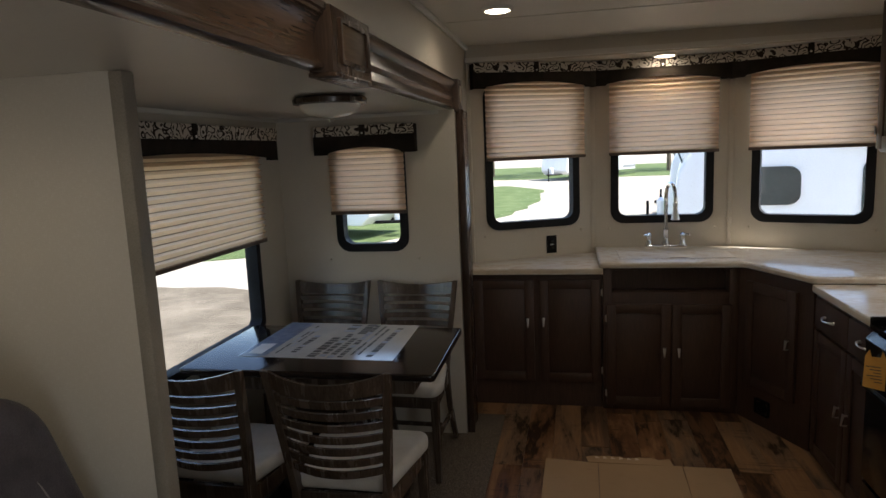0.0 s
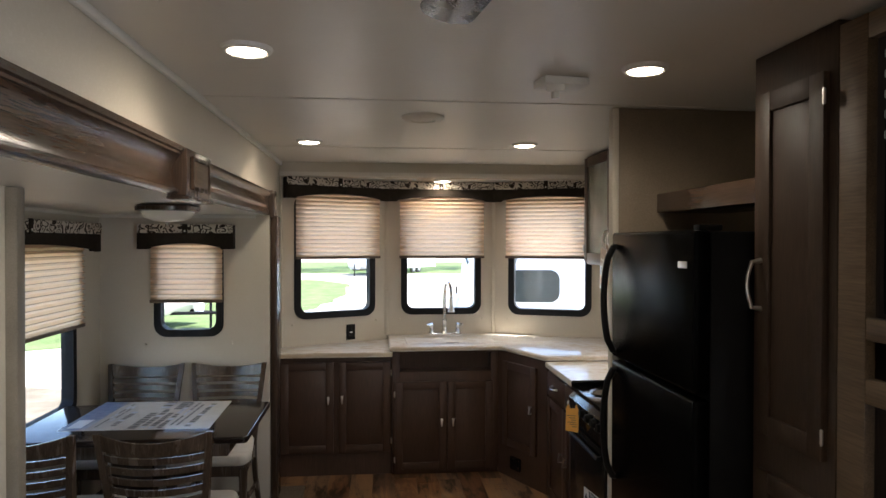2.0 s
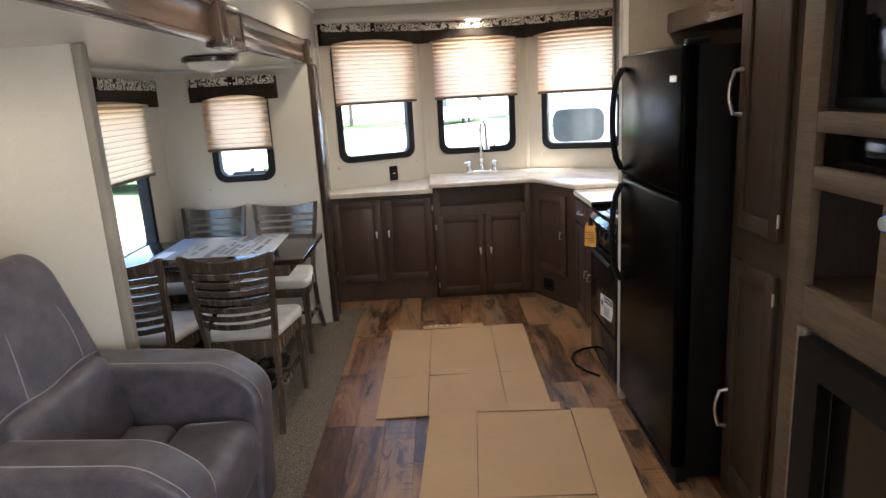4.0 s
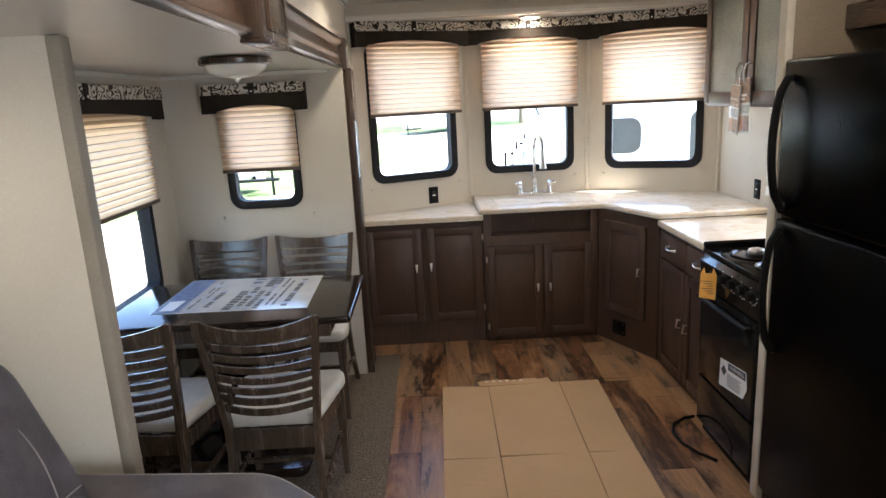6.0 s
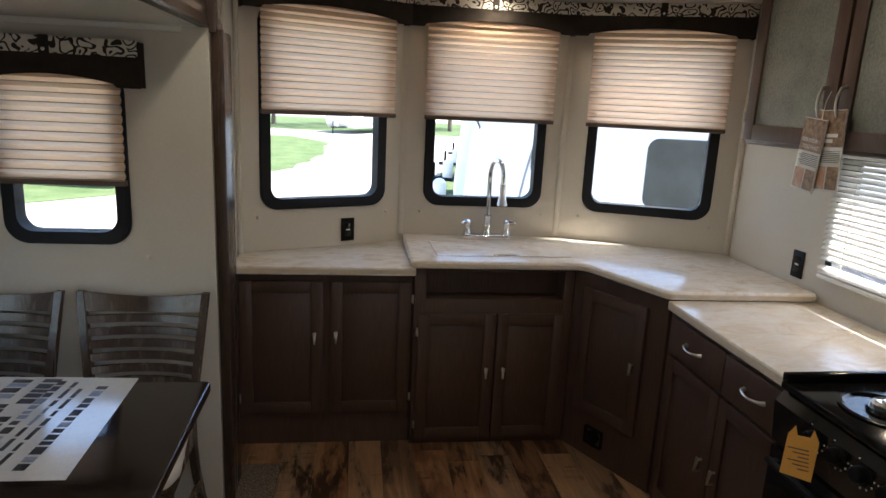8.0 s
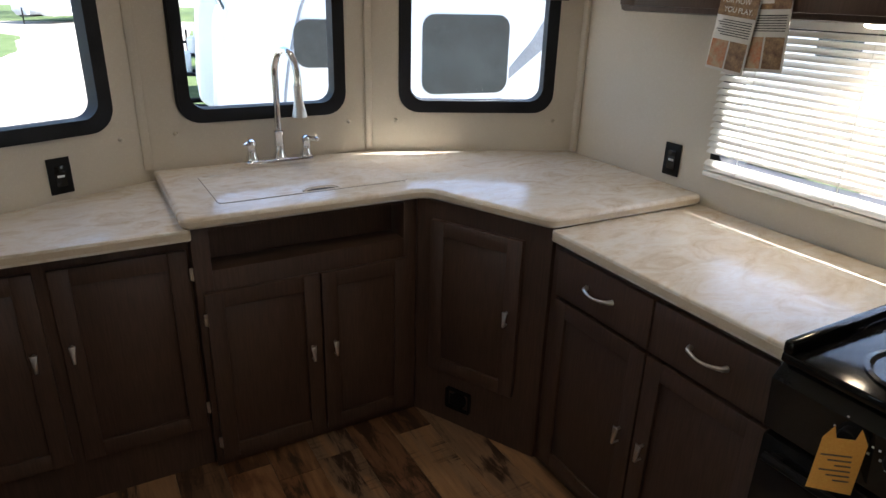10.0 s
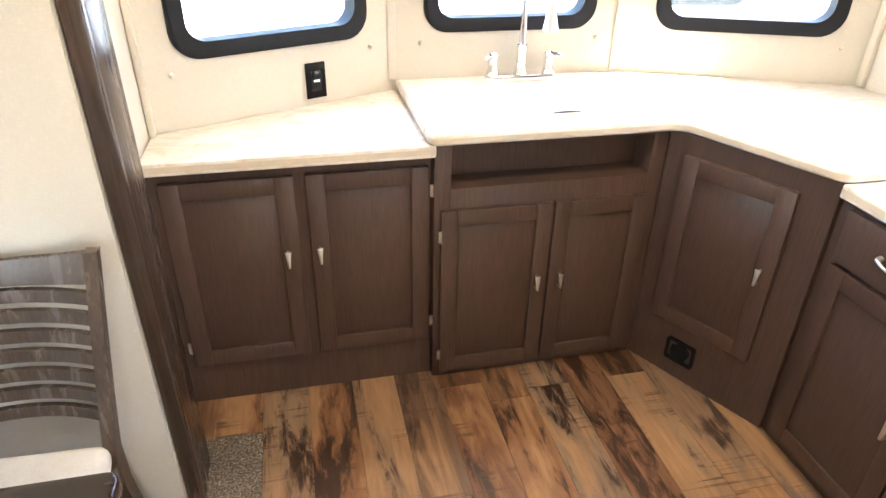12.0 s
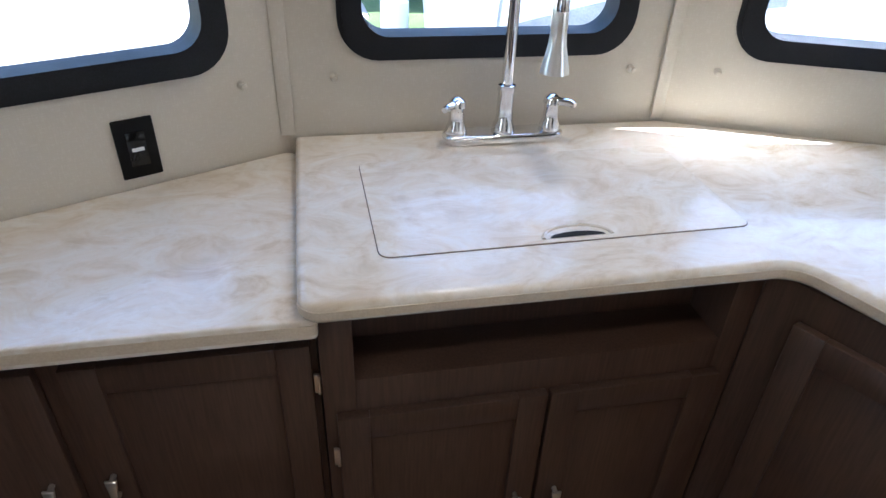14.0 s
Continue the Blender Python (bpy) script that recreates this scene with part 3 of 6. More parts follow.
def pleated_shade(m, u, w, z0, z1, label, d0=-0.052, group=""):
    """A pleated fabric shade hanging from z1 to z0, with its rails."""
    at = m @ Matrix.Translation((u, 0, 0))
    sh = thing("pleated_shade", at, label, "window shade", group)
    pitch = 0.032
    n = int((z1 - z0 - 0.02) / pitch)
    bm = bmesh.new()
    cols = 7
    rows = []
    for k in range(2 * n + 1):
        z = z0 + 0.02 + k * pitch / 2
        dep = d0 + (0.008 if k % 2 else -0.008)
        rows.append([bm.verts.new((-w / 2 + w * c / (cols - 1), dep, z)) for c in range(cols)])
    for a, b in zip(rows, rows[1:]):
        for c in range(cols - 1):
            bm.faces.new((a[c], a[c + 1], b[c + 1], b[c]))
    # thin added strips draw the dark shadow line in each crease
    crease_strips = bmesh.new()
    for k in range(0, 2 * n + 1, 2):
        z = z0 + 0.02 + k * pitch / 2
        box(crease_strips, (-w / 2, d0 - 0.0125, z - 0.0016), (w / 2, d0 - 0.0085, z + 0.0016))
    me = mesh("fabric", bm, SHADE, 0)
    fab = new("fabric", me)
    fab.parent = sh
    part("pleat_seam", crease_strips, CREASE_SHADOW, sh, "tan strips added for the shadow lines in the pleat creases")
    part("bottom_rail", boxed((-w / 2 - 0.004, d0 - 0.011, z0), (w / 2 + 0.004, d0 + 0.011, z0 + 0.022), 0.004), RAIL, sh, "brown bottom rail")
    part("head_rail", boxed((-w / 2, d0 - 0.011, z1 - 0.02), (w / 2, d0 + 0.011, z1), 0.003), RAIL, sh)
    return sh


def valance(m, u, w, zt, zb, ze, za, label, depth=0.085, group=""):
    """A padded cornice: a dark board with an arched lower edge and a printed band above, split by a dark tab."""
    at = m @ Matrix.Translation((u, 0, 0))
    va = thing("valance", at, label, "valance", group)
    h = w / 2
    arc = [(-h, ze), (-h + 0.075, ze)]
    for k in range(13):
        s = -1 + 2 * k / 12
        arc.append((s * (h - 0.085), za - (za - ze - 0.012) * s * s))
    arc += [(h - 0.075, ze), (h, ze)]
    board = arc + [(h, zt - 0.004), (-h, zt - 0.004)]
    part("board", prism(bmesh.new(), board, depth - 0.012, depth, 0.003, UPRIGHT), VALANCE, va)
    for s in (-1, 1):
        part("return", boxed((s * h - 0.006 if s > 0 else -h, -depth + 0.012, ze + 0.002), (h if s > 0 else -h + 0.006, -0.018, zt - 0.004)), VALANCE, va)
        part("printed_band", boxed((0.014 * s, -depth - 0.005, zb), (s * (h - 0.002), -depth - 0.0005, zt), 0.002), SCROLL, va, "off-white band with a dark scroll print")
    part("tab", boxed((-0.016, -depth - 0.011, zb - 0.008), (0.016, -depth - 0.0005, zt + 0.002), 0.003), VALANCE, va)
    part("button", turned(bmesh.new(), [(0.001, 0.004), (0.006, 0.003), (0.006, 0)], 12, Matrix.Translation((0, -depth - 0.011, zb + 0.012)) @ Matrix.Rotation(radians(90), 4, "X")), NICKEL, va)
    return va


for i, (m, length, u) in enumerate(BAY):
    window(f"window_{i + 1}", m, u, WIN_W[i], WIN_Z0[i], WIN_Z1, "black-framed rounded kitchen window onto the gravel yard")
    pleated_shade(m, u, 0.675, 1.545, 2.105, "beige pleated shade drawn halfway down the kitchen window", -0.075, group="kitchen window shades")
    valance(m, length / 2, length - (0.035, 0.015, 0.03)[i], 2.154, 2.094, 1.996, 2.036, "dark cornice with scroll-print band above the kitchen window", 0.10, "kitchen valances")
window("window_4", M_SE, END_U, END_W, END_Z0, END_Z1, "small black-framed rounded window at the dinette end", 0.045, 0.08)
pleated_shade(M_SE, END_U, END_W + 0.008, 1.296, 1.72, "beige pleated shade drawn halfway down the small window")
valance(M_SE, END_U, 0.575, 1.782, 1.728, 1.628, 1.664, "dark cornice with scroll-print band above the small window", 0.08)
window("window_5", M_SO, BIG_U, BIG_W, BIG_Z0, BIG_Z1, "wide black-framed window beside the dinette table", 0.05, 0.07)
pleated_shade(M_SO, BIG_U, BIG_W - 0.02, 1.192, 1.72, "beige pleated shade half drawn on the dinette window")
valance(M_SO, BIG_U, BIG_W + 0.30, 1.782, 1.718, 1.615, 1.660, "dark cornice with scroll-print band above the dinette window", 0.085)

# stove-side window with white mini blind
window("window_6", M_R, (RW_U0 + RW_U1) / 2, RW_U1 - RW_U0 + 0.06, RW_Z0 - 0.03, RW_Z1 + 0.03, "black-framed window behind the stove counter", 0.04, 0.05)
blind = thing("mini_blind", M_R @ Matrix.Translation(((RW_U0 + RW_U1) / 2, 0, 0)), "white slatted mini blind lowered over the stove window", "blind")
BW = RW_U1 - RW_U0 + 0.05
part("bottom_rail", boxed((-BW / 2, -0.045, 1.004), (BW / 2, -0.020, 1.022), 0.004), WHITEPL, blind)
part("head_rail", boxed((-BW / 2, -0.05, 1.495), (BW / 2, -0.018, 1.525), 0.003), WHITEPL, blind)
slat = None
for k in range(21):
    z = 1.034 + k * 0.016 if k < 2 else 1.091 + (k - 2) * 0.0217
    if slat is None:
        bm = bmesh.new()
        strip(bm, [(-0.0135, 0), (-0.006, 0.0022), (0, 0.003), (0.006, 0.0022), (0.0135, 0)], -BW / 2, BW / 2, 0.0006)
        bmesh.ops.rotate(bm, verts=bm.verts, cent=(0, 0, 0), matrix=Matrix.Rotation(radians(90), 3, "Z"))
        slat = mesh("slat", bm, WHITEPL)
    ob = new("slat", slat)
    ob.parent = blind
    ob.matrix_basis = pose(0, -0.032, z, 35 + 2 * math.sin(k * 1.9), 0, 0.25 * math.sin(k * 2.3))
for x in (-BW * 0.36, 0, BW * 0.36):
    part("ladder_cord", tube(bmesh.new(), [(x, -0.046, 1.012), (x, -0.046, 1.50)], 0.0011, 5), WHITEPL, blind)

# ---- slide-out fascia ----
FX = WL + 0.002
FASCIA = [(0, 0), (0.042, 0), (0.052, 0.006), (0.054, 0.018), (0.046, 0.028), (0.034, 0.034), (0.028, 0.048), (0.025, 0.075), (0.026, 0.11), (0.032, 0.14), (0.042, 0.165), (0.055, 0.182), (0.062, 0.186), (0.064, 0.196), (0.072, 0.202), (0.074, 0.225), (0, 0.225)]
FASCIA_FAR = [(0, 0), (0.03, 0), (0.04, 0.01), (0.034, 0.025), (0.028, 0.05), (0.034, 0.072), (0.028, 0.09), (0.028, 0.13), (0.038, 0.145), (0.046, 0.165), (0.046, 0.185), (0, 0.185)]


def moulding(name, outline, y0, y1, z, label):
    bm = prism(bmesh.new(), outline, -y1, -y0, m=Matrix.Translation((FX, 0, z)) @ UPRIGHT)
    return solid(name, bm, TRIM, label, "trim")


solid("trim_ceiling_corner", boxed((WL + 0.001, BACK, TOP - 0.028), (WL + 0.02, 4.66, TOP - 0.001), 0.006), WHITEPL, "cream corner trim between wall and ceiling", "trim")
BY = 2.287
FASCIA = [(a * 0.8, c * 0.72) for a, c in FASCIA]
FASCIA_FAR = [(a, c * 0.8) for a, c in FASCIA_FAR]
moulding("trim_fascia_near", FASCIA, -2.0, BY - 0.161, 1.840, "dark-stained moulded fascia over the slide-out")
moulding("trim_fascia_far", FASCIA_FAR, BY + 0.161, 4.12, 1.845, "dark-stained stepped fascia over the dinette")
block = thing("fascia_block", Matrix.Translation((FX, BY, 1.834)), "dark wooden pilaster block with a lighter inset panel on the fascia", "trim block")
part("body", boxed((0, -0.16, 0), (0.068, 0.16, 0.166), 0.005), TRIMV, block)
TO_X = Matrix.Rotation(radians(90), 4, "Z")
part("border", ring(bmesh.new(), rect(-0.112, 0.024, 0.112, 0.142, 0.006), rect(-0.10, 0.036, 0.10, 0.130, 0.004), -0.0775, -0.067, m=TO_X), TRIMV, block, "raised dark bead round the inset")
part("inset", boxed((0.067, -0.099, 0.037), (0.0725, 0.099, 0.129), 0.002), TAUPE, block, "lighter taupe inset panel")
part("lower_lip", boxed((0, -0.165, -0.012), (0.076, 0.165, 0.0), 0.003), TRIMV, block)
block = thing("fascia_block", Matrix.Translation((FX, 4.07, 1.828)), "small dark wooden end block with an oval hole on the fascia", "trim block")
part("body", boxed((0, -0.055, 0), (0.06, 0.055, 0.175), 0.006), TRIMV, block)
part("oval", ring(bmesh.new(), [(0.03 * math.cos(a * math.pi / 12), 0.088 + 0.052 * math.sin(a * math.pi / 12)) for a in range(24)], [(0.022 * math.cos(a * math.pi / 12), 0.088 + 0.042 * math.sin(a * math.pi / 12)) for a in range(24)], -0.066, -0.059, m=TO_X), GREYTRIM, block, "pale oval ring")


def hold_down(m, u, z):
    ob = thing("shade_button", m @ Matrix.Translation((u, 0, z)), "small cream plastic hold-down button on the wall", "button", "hold-down buttons")
    part("base", turned(bmesh.new(), [(0.009, 0.001), (0.009, 0.004), (0.005, 0.008), (0.005, 0.014), (0.007, 0.016), (0.006, 0.019), (0.001, 0.02)], 12, Matrix.Rotation(radians(90), 4, "X")), CREAMTRIM, ob)


for (m, length, u), w, z0 in zip(BAY, WIN_W, WIN_Z0):
    for s in (-1, 1):
        hold_down(m, u + s * (w / 2 + 0.012), z0 - 0.035)
for s in (-1, 1):
    hold_down(M_SE, END_U + s * 0.262, END_Z0 - 0.045)


# ---- kitchen cabinets ----
def door_mesh(w, h, t=0.02, rail=0.055):
    """A shaker door: stiles and rails round a recessed panel; origin at its lower left corner, face to -y."""
    bm = bmesh.new()
    box(bm, (0, -t, 0), (rail, 0, h), 0.003)
    box(bm, (w - rail, -t, 0), (w, 0, h), 0.003)
    box(bm, (rail - 0.001, -t + 0.0005, 0), (w - rail + 0.001, 0, rail), 0.003)
    box(bm, (rail - 0.001, -t + 0.0005, h - rail), (w - rail + 0.001, 0, h), 0.003)
    return bm


def pull_handle(parent, m):
    """A small nickel pull, wide at its top and tapering downwards, on a short foot."""
    bm = bmesh.new()
    outline = [(-0.010, 0.022), (0.010, 0.022), (0.0075, 0.0), (0.004, -0.033), (-0.004, -0.033), (-0.0075, 0.0)]
    prism(bm, outline, 0.016, 0.024, 0.0035, Matrix.Rotation(radians(-9), 4, "X") @ UPRIGHT)
    tube(bm, [(0, 0.0, 0.018), (0, -0.017, 0.018)], 0.005, 8)
    tube(bm, [(0, 0.0, -0.028), (0, -0.017, -0.028)], 0.0035, 8)
    return part("handle", bm, NICKEL, parent, "tapered nickel pull", m)


def bow_handle(parent, m):
    """An arched nickel drawer pull with flared feet."""
    bm = bmesh.new()
    pts = [(-0.055, -0.002, 0), (-0.05, -0.016, 0)] + [(-0.045 + 0.09 * k / 8, -0.02 - 0.012 * math.sin(math.pi * k / 8), -0.003 * math.sin(math.pi * k / 8)) for k in range(9)] + [(0.05, -0.016, 0), (0.055, -0.002, 0)]
    tube(bm, pts, [0.0085, 0.007, 0.006, 0.005, 0.0045, 0.004, 0.004, 0.004, 0.0045, 0.005, 0.006, 0.007, 0.0085], 8)
    return part("handle", bm, NICKEL, parent, "arched nickel pull", m)


def hinge(parent, m):
    bm = boxed((-0.004, -0.006, -0.02), (0.004, 0.001, 0.02), 0.0015)
    tube(bm, [(0.004, -0.006, -0.022), (0.004, -0.006, 0.022)], 0.003, 6)
    return part("hinge", bm, NICKEL, parent, "", m)


def cabinet_door(parent, m, w, h, handle=None, hinges=None, material=None, rail=0.055):
    d = part("door", door_mesh(w, h, rail=rail), material or CAB, parent, "", m)
    part("door_panel", boxed((rail - 0.006, -0.010, rail - 0.006), (w - rail + 0.006, -0.002, h - rail + 0.006), 0.002), material or CAB, d)
    if handle:
        pull_handle(d, Matrix.Translation((handle[0], -0.02, handle[1])))
    for x, z in hinges or ():
        hinge(d, Matrix.Translation((x, -0.02, z)))
    return d


# low cabinet under the left counter
FL = 4.492
cab = thing("base_cabinet", Matrix.Translation((0, 0, 0)), "dark brown wooden base cabinet with two closed doors", "cabinet")
part("body", prism(bmesh.new(), [(WL + 0.004, FL), (-0.292, FL), (-0.292, 5.02), (-0.335, 5.033), (WL + 0.004, 4.675)], 0.0, 0.851), CAB, cab)
cabinet_door(cab, Matrix.Translation((-1.078, FL, 0.165)), 0.372, 0.648, (0.335, 0.383), [(-0.006, 0.08)])
cabinet_door(cab, Matrix.Translation((-0.672, FL, 0.165)), 0.370, 0.648, (0.026, 0.388), [(0.376, 0.08), (0.376, 0.57)])
# sink cabinet
FS = 4.462
cab = thing("sink_cabinet", Matrix.Translation((0, 0, 0)), "dark brown sink cabinet with an open false-drawer recess and two doors", "cabinet")
part("body", prism(bmesh.new(), [(-0.288, FS + 0.11), (0.51, FS + 0.11), (0.62, 4.99), (0.52, 5.033), (-0.288, 5.033)], 0.0, 0.889), CAB, cab)
bm = bmesh.new()
box(bm, (-0.288, FS, 0), (-0.234, FS + 0.1095, 0.889), 0.002)
box(bm, (0.43, FS, 0), (0.480, FS + 0.1095, 0.889), 0.002)
box(bm, (-0.2345, FS + 0.0006, 0), (0.4305, FS + 0.1095, 0.738), 0.002)
box(bm, (-0.2345, FS + 0.0006, 0.872), (0.4305, FS + 0.1095, 0.889), 0.002)
part("face_frame", bm, CAB, cab)
cabinet_door(cab, Matrix.Translation((-0.268, FS, 0.034)), 0.372, 0.635, (0.334, 0.347), [(-0.006, 0.08), (-0.006, 0.55)])
cabinet_door(cab, Matrix.Translation((0.111, FS, 0.034)), 0.330, 0.635, (0.038, 0.347))
# diagonal corner cabinet
D0, D1 = (0.483, 4.462), (0.722, 3.992)
cab = thing("corner_cabinet", Matrix.Translation((0, 0, 0)), "dark brown diagonal corner cabinet with one door and a floor vent", "cabinet")
part("body", prism(bmesh.new(), [D0, D1, (WR - 0.004, 3.992), (WR - 0.004, 4.685), (0.63, 4.99), (0.515, FS + 0.1)], 0.0, 0.889), CAB, cab)
md = Matrix.Translation((*D0, 0)) @ Matrix.Rotation(math.atan2(D1[1] - D0[1], D1[0] - D0[0]), 4, "Z")
cabinet_door(cab, md @ Matrix.Translation((0.072, 0, 0.225)), 0.36, 0.6, (0.322, 0.315))
bm = bmesh.new()
ring(bm, rect(-0.055, -0.045, 0.055, 0.045, 0.01), rect(-0.045, -0.035, 0.045, 0.035, 0.006), -0.009, 0.0)
turned(bm, [(0.034, 0), (0.034, 0.012), (0.03, 0.014), (0.001, 0.014)], 20, Matrix.Rotation(radians(90), 4, "X"))
for k in range(5):
    box(bm, (-0.03, -0.017, -0.026 + k * 0.012), (0.03, -0.012, -0.022 + k * 0.012))
part("floor_vent", bm, BLACKPLASTIC, cab, "black round heating vent", md @ Matrix.Translation((0.205, 0, 0.115)))
# drawer cabinet beside the stove
FXR = 0.732
cab = thing("drawer_cabinet", Matrix.Translation((0, 0, 0)), "dark brown cabinet with two drawers and doors beside the stove", "cabinet")
part("body", boxed((FXR, 3.165, 0), (WR - 0.004, 3.988, 0.848), 0.002), CAB, cab)
mr = Matrix.Translation((FXR, 3.975, 0)) @ Matrix.Rotation(radians(-90), 4, "Z")
for u, w, hx in ((0.03, 0.388, 0.342), (0.424, 0.37, 0.038)):
    dr = part("drawer", boxed((0, -0.02, 0), (w, 0, 0.15), 0.004), CAB, cab, "", mr @ Matrix.Translation((u, 0, 0.683)))
    bow_handle(dr, Matrix.Translation((w / 2, -0.02, 0.08)))
    cabinet_door(cab, mr @ Matrix.Translation((u, 0, 0.04)), w, 0.63, (hx, 0.34))

# ---- worktops ----
LOW, HIGH = 0.89, 0.928


def worktop(outline, front, z0, z1, rim, label):
    """A laminate top with a darker band along its front edge (a path of points)."""
    ct = thing("countertop", Matrix.Translation((0, 0, z0)), label, "countertop", "kitchen worktops")
    part("top", prism(bmesh.new(), outline, 0, z1 - z0, rim), LAM, ct)
    bm = bmesh.new()
    n = len(front)
    rows = []
    for k, p in enumerate(front):
        a, c = Vector(front[max(k - 1, 0)]), Vector(front[min(k + 1, n - 1)])
        d = (c - a).normalized()
        out = Vector((d.y, -d.x))
        rows.append([bm.verts.new((p[0] + out.x * e, p[1] + out.y * e, z)) for e, z in ((-0.004, rim * 0.9), (0.0012, rim * 0.9), (0.0012, z1 - z0 - rim * 0.9), (-0.004, z1 - z0 - rim * 0.9))])
    for a, c in zip(rows, rows[1:]):
        for k in range(4):
            bm.faces.new((a[k], a[(k + 1) % 4], c[(k + 1) % 4], c[k]))
    bm.faces.new(rows[0][::-1]), bm.faces.new(rows[-1])
    part("edge_band", bm, EDGE, ct, "tan laminate edge band")
    return ct


o = round_poly([(WL + 0.004, 4.442), (-0.285, 4.442), (-0.285, 5.02), (-0.335, 5.035), (WL + 0.004, 4.677)], [0.004, 0.01, 0, 0, 0], 3)
worktop(o, o[3:7], 0.852, LOW, 0.011, "cream marbled laminate worktop on the low cabinet")
o = round_poly([(-0.312, 4.425), (0.500, 4.425), (0.700, 3.972), (WR - 0.006, 3.958), (WR - 0.006, 4.692), (0.542, 5.037), (-0.312, 5.037)], [0.035, 0.06, 0.05, 0.03, 0, 0, 0], 6)
worktop(o, o[0:26], 0.8905, HIGH, 0.013, "cream marbled laminate corner worktop around the sink")
o = round_poly([(WR - 0.006, 3.985), (0.708, 3.985), (0.708, 3.165), (WR - 0.006, 3.165)], 0.006, 3)
worktop(o, o[7:9], 0.849, 0.888, 0.011, "cream marbled laminate worktop between corner and stove")

# sink cover with finger notch
lid = thing("sink_cover", Matrix.Translation((0.149, 4.708, HIGH)) @ Matrix.Rotation(radians(0.8), 4, "Z"), "cream laminate sink cover with a half-round finger notch", "sink cover")
# the joint's shadow line is the rim of a thin brown sheet
part("gap", prism(bmesh.new(), rect(-0.334, -0.172, 0.334, 0.174, 0.02), 0.0004, 0.0008), RAIL, lid, "thin shadow joint")
part("slab", prism(bmesh.new(), rect(-0.3325, -0.1705, 0.3325, 0.1725, 0.019), 0.0006, 0.0022, 0.0006), LAM, lid)
notch = [(0.062 * math.cos(a) + 0.008, -0.160 + 0.036 * math.sin(a)) for a in (math.pi * k / 14 for k in range(15))]
part("notch", prism(bmesh.new(), notch, 0.0015, 0.0028), LAM, lid, "half-round finger recess")
# the notch is not cut through: a flat near-black sheet draws its inner shade
slit = [(0.05 * math.cos(a) + 0.008, -0.1595 + 0.016 * math.sin(a)) for a in (math.pi * k / 14 for k in range(15))]
part("notch_shadow", prism(bmesh.new(), slit, 0.0030, 0.0034), VOID, lid, "near-black sheet for the shade inside the notch")
rim = [(0.062 * math.cos(a) + 0.008, -0.160 + 0.036 * math.sin(a), 0.003) for a in (math.pi * k / 16 for k in range(17))]
part("notch_rim", tube(bmesh.new(), rim, 0.0035, 6), LAM, lid)

# faucet
fa = thing("faucet", Matrix.Translation((0.139, 4.962, HIGH)), "chrome gooseneck kitchen faucet with two lever handles", "faucet")
part("base_plate", prism(bmesh.new(), rect(-0.136, -0.03, 0.136, 0.03, 0.028), 0, 0.022, 0.007), CHROME, fa)
for s in (-1, 1):
    hd = part("lever", turned(bmesh.new(), [(0.024, 0.0), (0.024, 0.01), (0.017, 0.03), (0.016, 0.055), (0.02, 0.062), (0.018, 0.074), (0.008, 0.082), (0.001, 0.083)], 20), CHROME, fa, "", Matrix.Translation((0.106 * s, 0, 0.02)))
    part("lever_arm", tube(bmesh.new(), [(0, -0.004, 0.066), (0.012 * s, -0.012, 0.068), (0.03 * s, -0.03, 0.07), (0.036 * s, -0.04, 0.069)], [0.009, 0.009, 0.0085, 0.006], 10), CHROME, hd)
part("collar", turned(bmesh.new(), [(0.026, 0), (0.026, 0.012), (0.019, 0.03), (0.017, 0.09), (0.0195, 0.095), (0.0195, 0.108), (0.015, 0.11)], 24), CHROME, fa, "", Matrix.Translation((0, 0, 0.018)))
arc = [(0, 0, 0.12), (0, 0, 0.325)] + [(0.017 - 0.017 * math.cos(math.pi * k / 12), -0.085 + 0.085 * math.cos(math.pi * k / 12), 0.335 + 0.095 * math.sin(math.pi * k / 12)) for k in range(13)] + [(0.034, -0.17, 0.315)]
part("spout", tube(bmesh.new(), arc, 0.0125, 14), CHROME, fa)
part("spray_head", turned(bmesh.new(), [(0.0135, 0.12), (0.0155, 0.11), (0.0155, 0.08), (0.0145, 0.075), (0.017, 0.05), (0.026, 0.008), (0.027, 0.0), (0.02, -0.002)], 20), NICKEL, fa, "nickel spray head", Matrix.Translation((0.034, -0.172, 0.205)) @ Matrix.Rotation(radians(-4), 4, "X"))


# ---- wall outlets ----
def outlet(m, label):
    ob = thing("wall_outlet", m, label, "outlet", "black outlets")
    part("plate", boxed((-0.037, -0.007, -0.06), (0.037, -0.001, 0.06), 0.004), BLACKPLASTIC, ob)
    part("insert", boxed((-0.018, -0.010, -0.035), (0.018, -0.006, 0.035), 0.002), BLACKGLOSS, ob)
    part("mark", boxed((-0.011, -0.0115, -0.004), (0.011, -0.0095, 0.003), 0.0004), WHITEPL, ob, "pale reset mark")


outlet(M_BL @ Matrix.Translation((0.555, 0, 0.970)), "black wall outlet above the low worktop")
outlet(M_R @ Matrix.Translation((0.575, 0, 1.015)), "black wall outlet beside the mini blind")

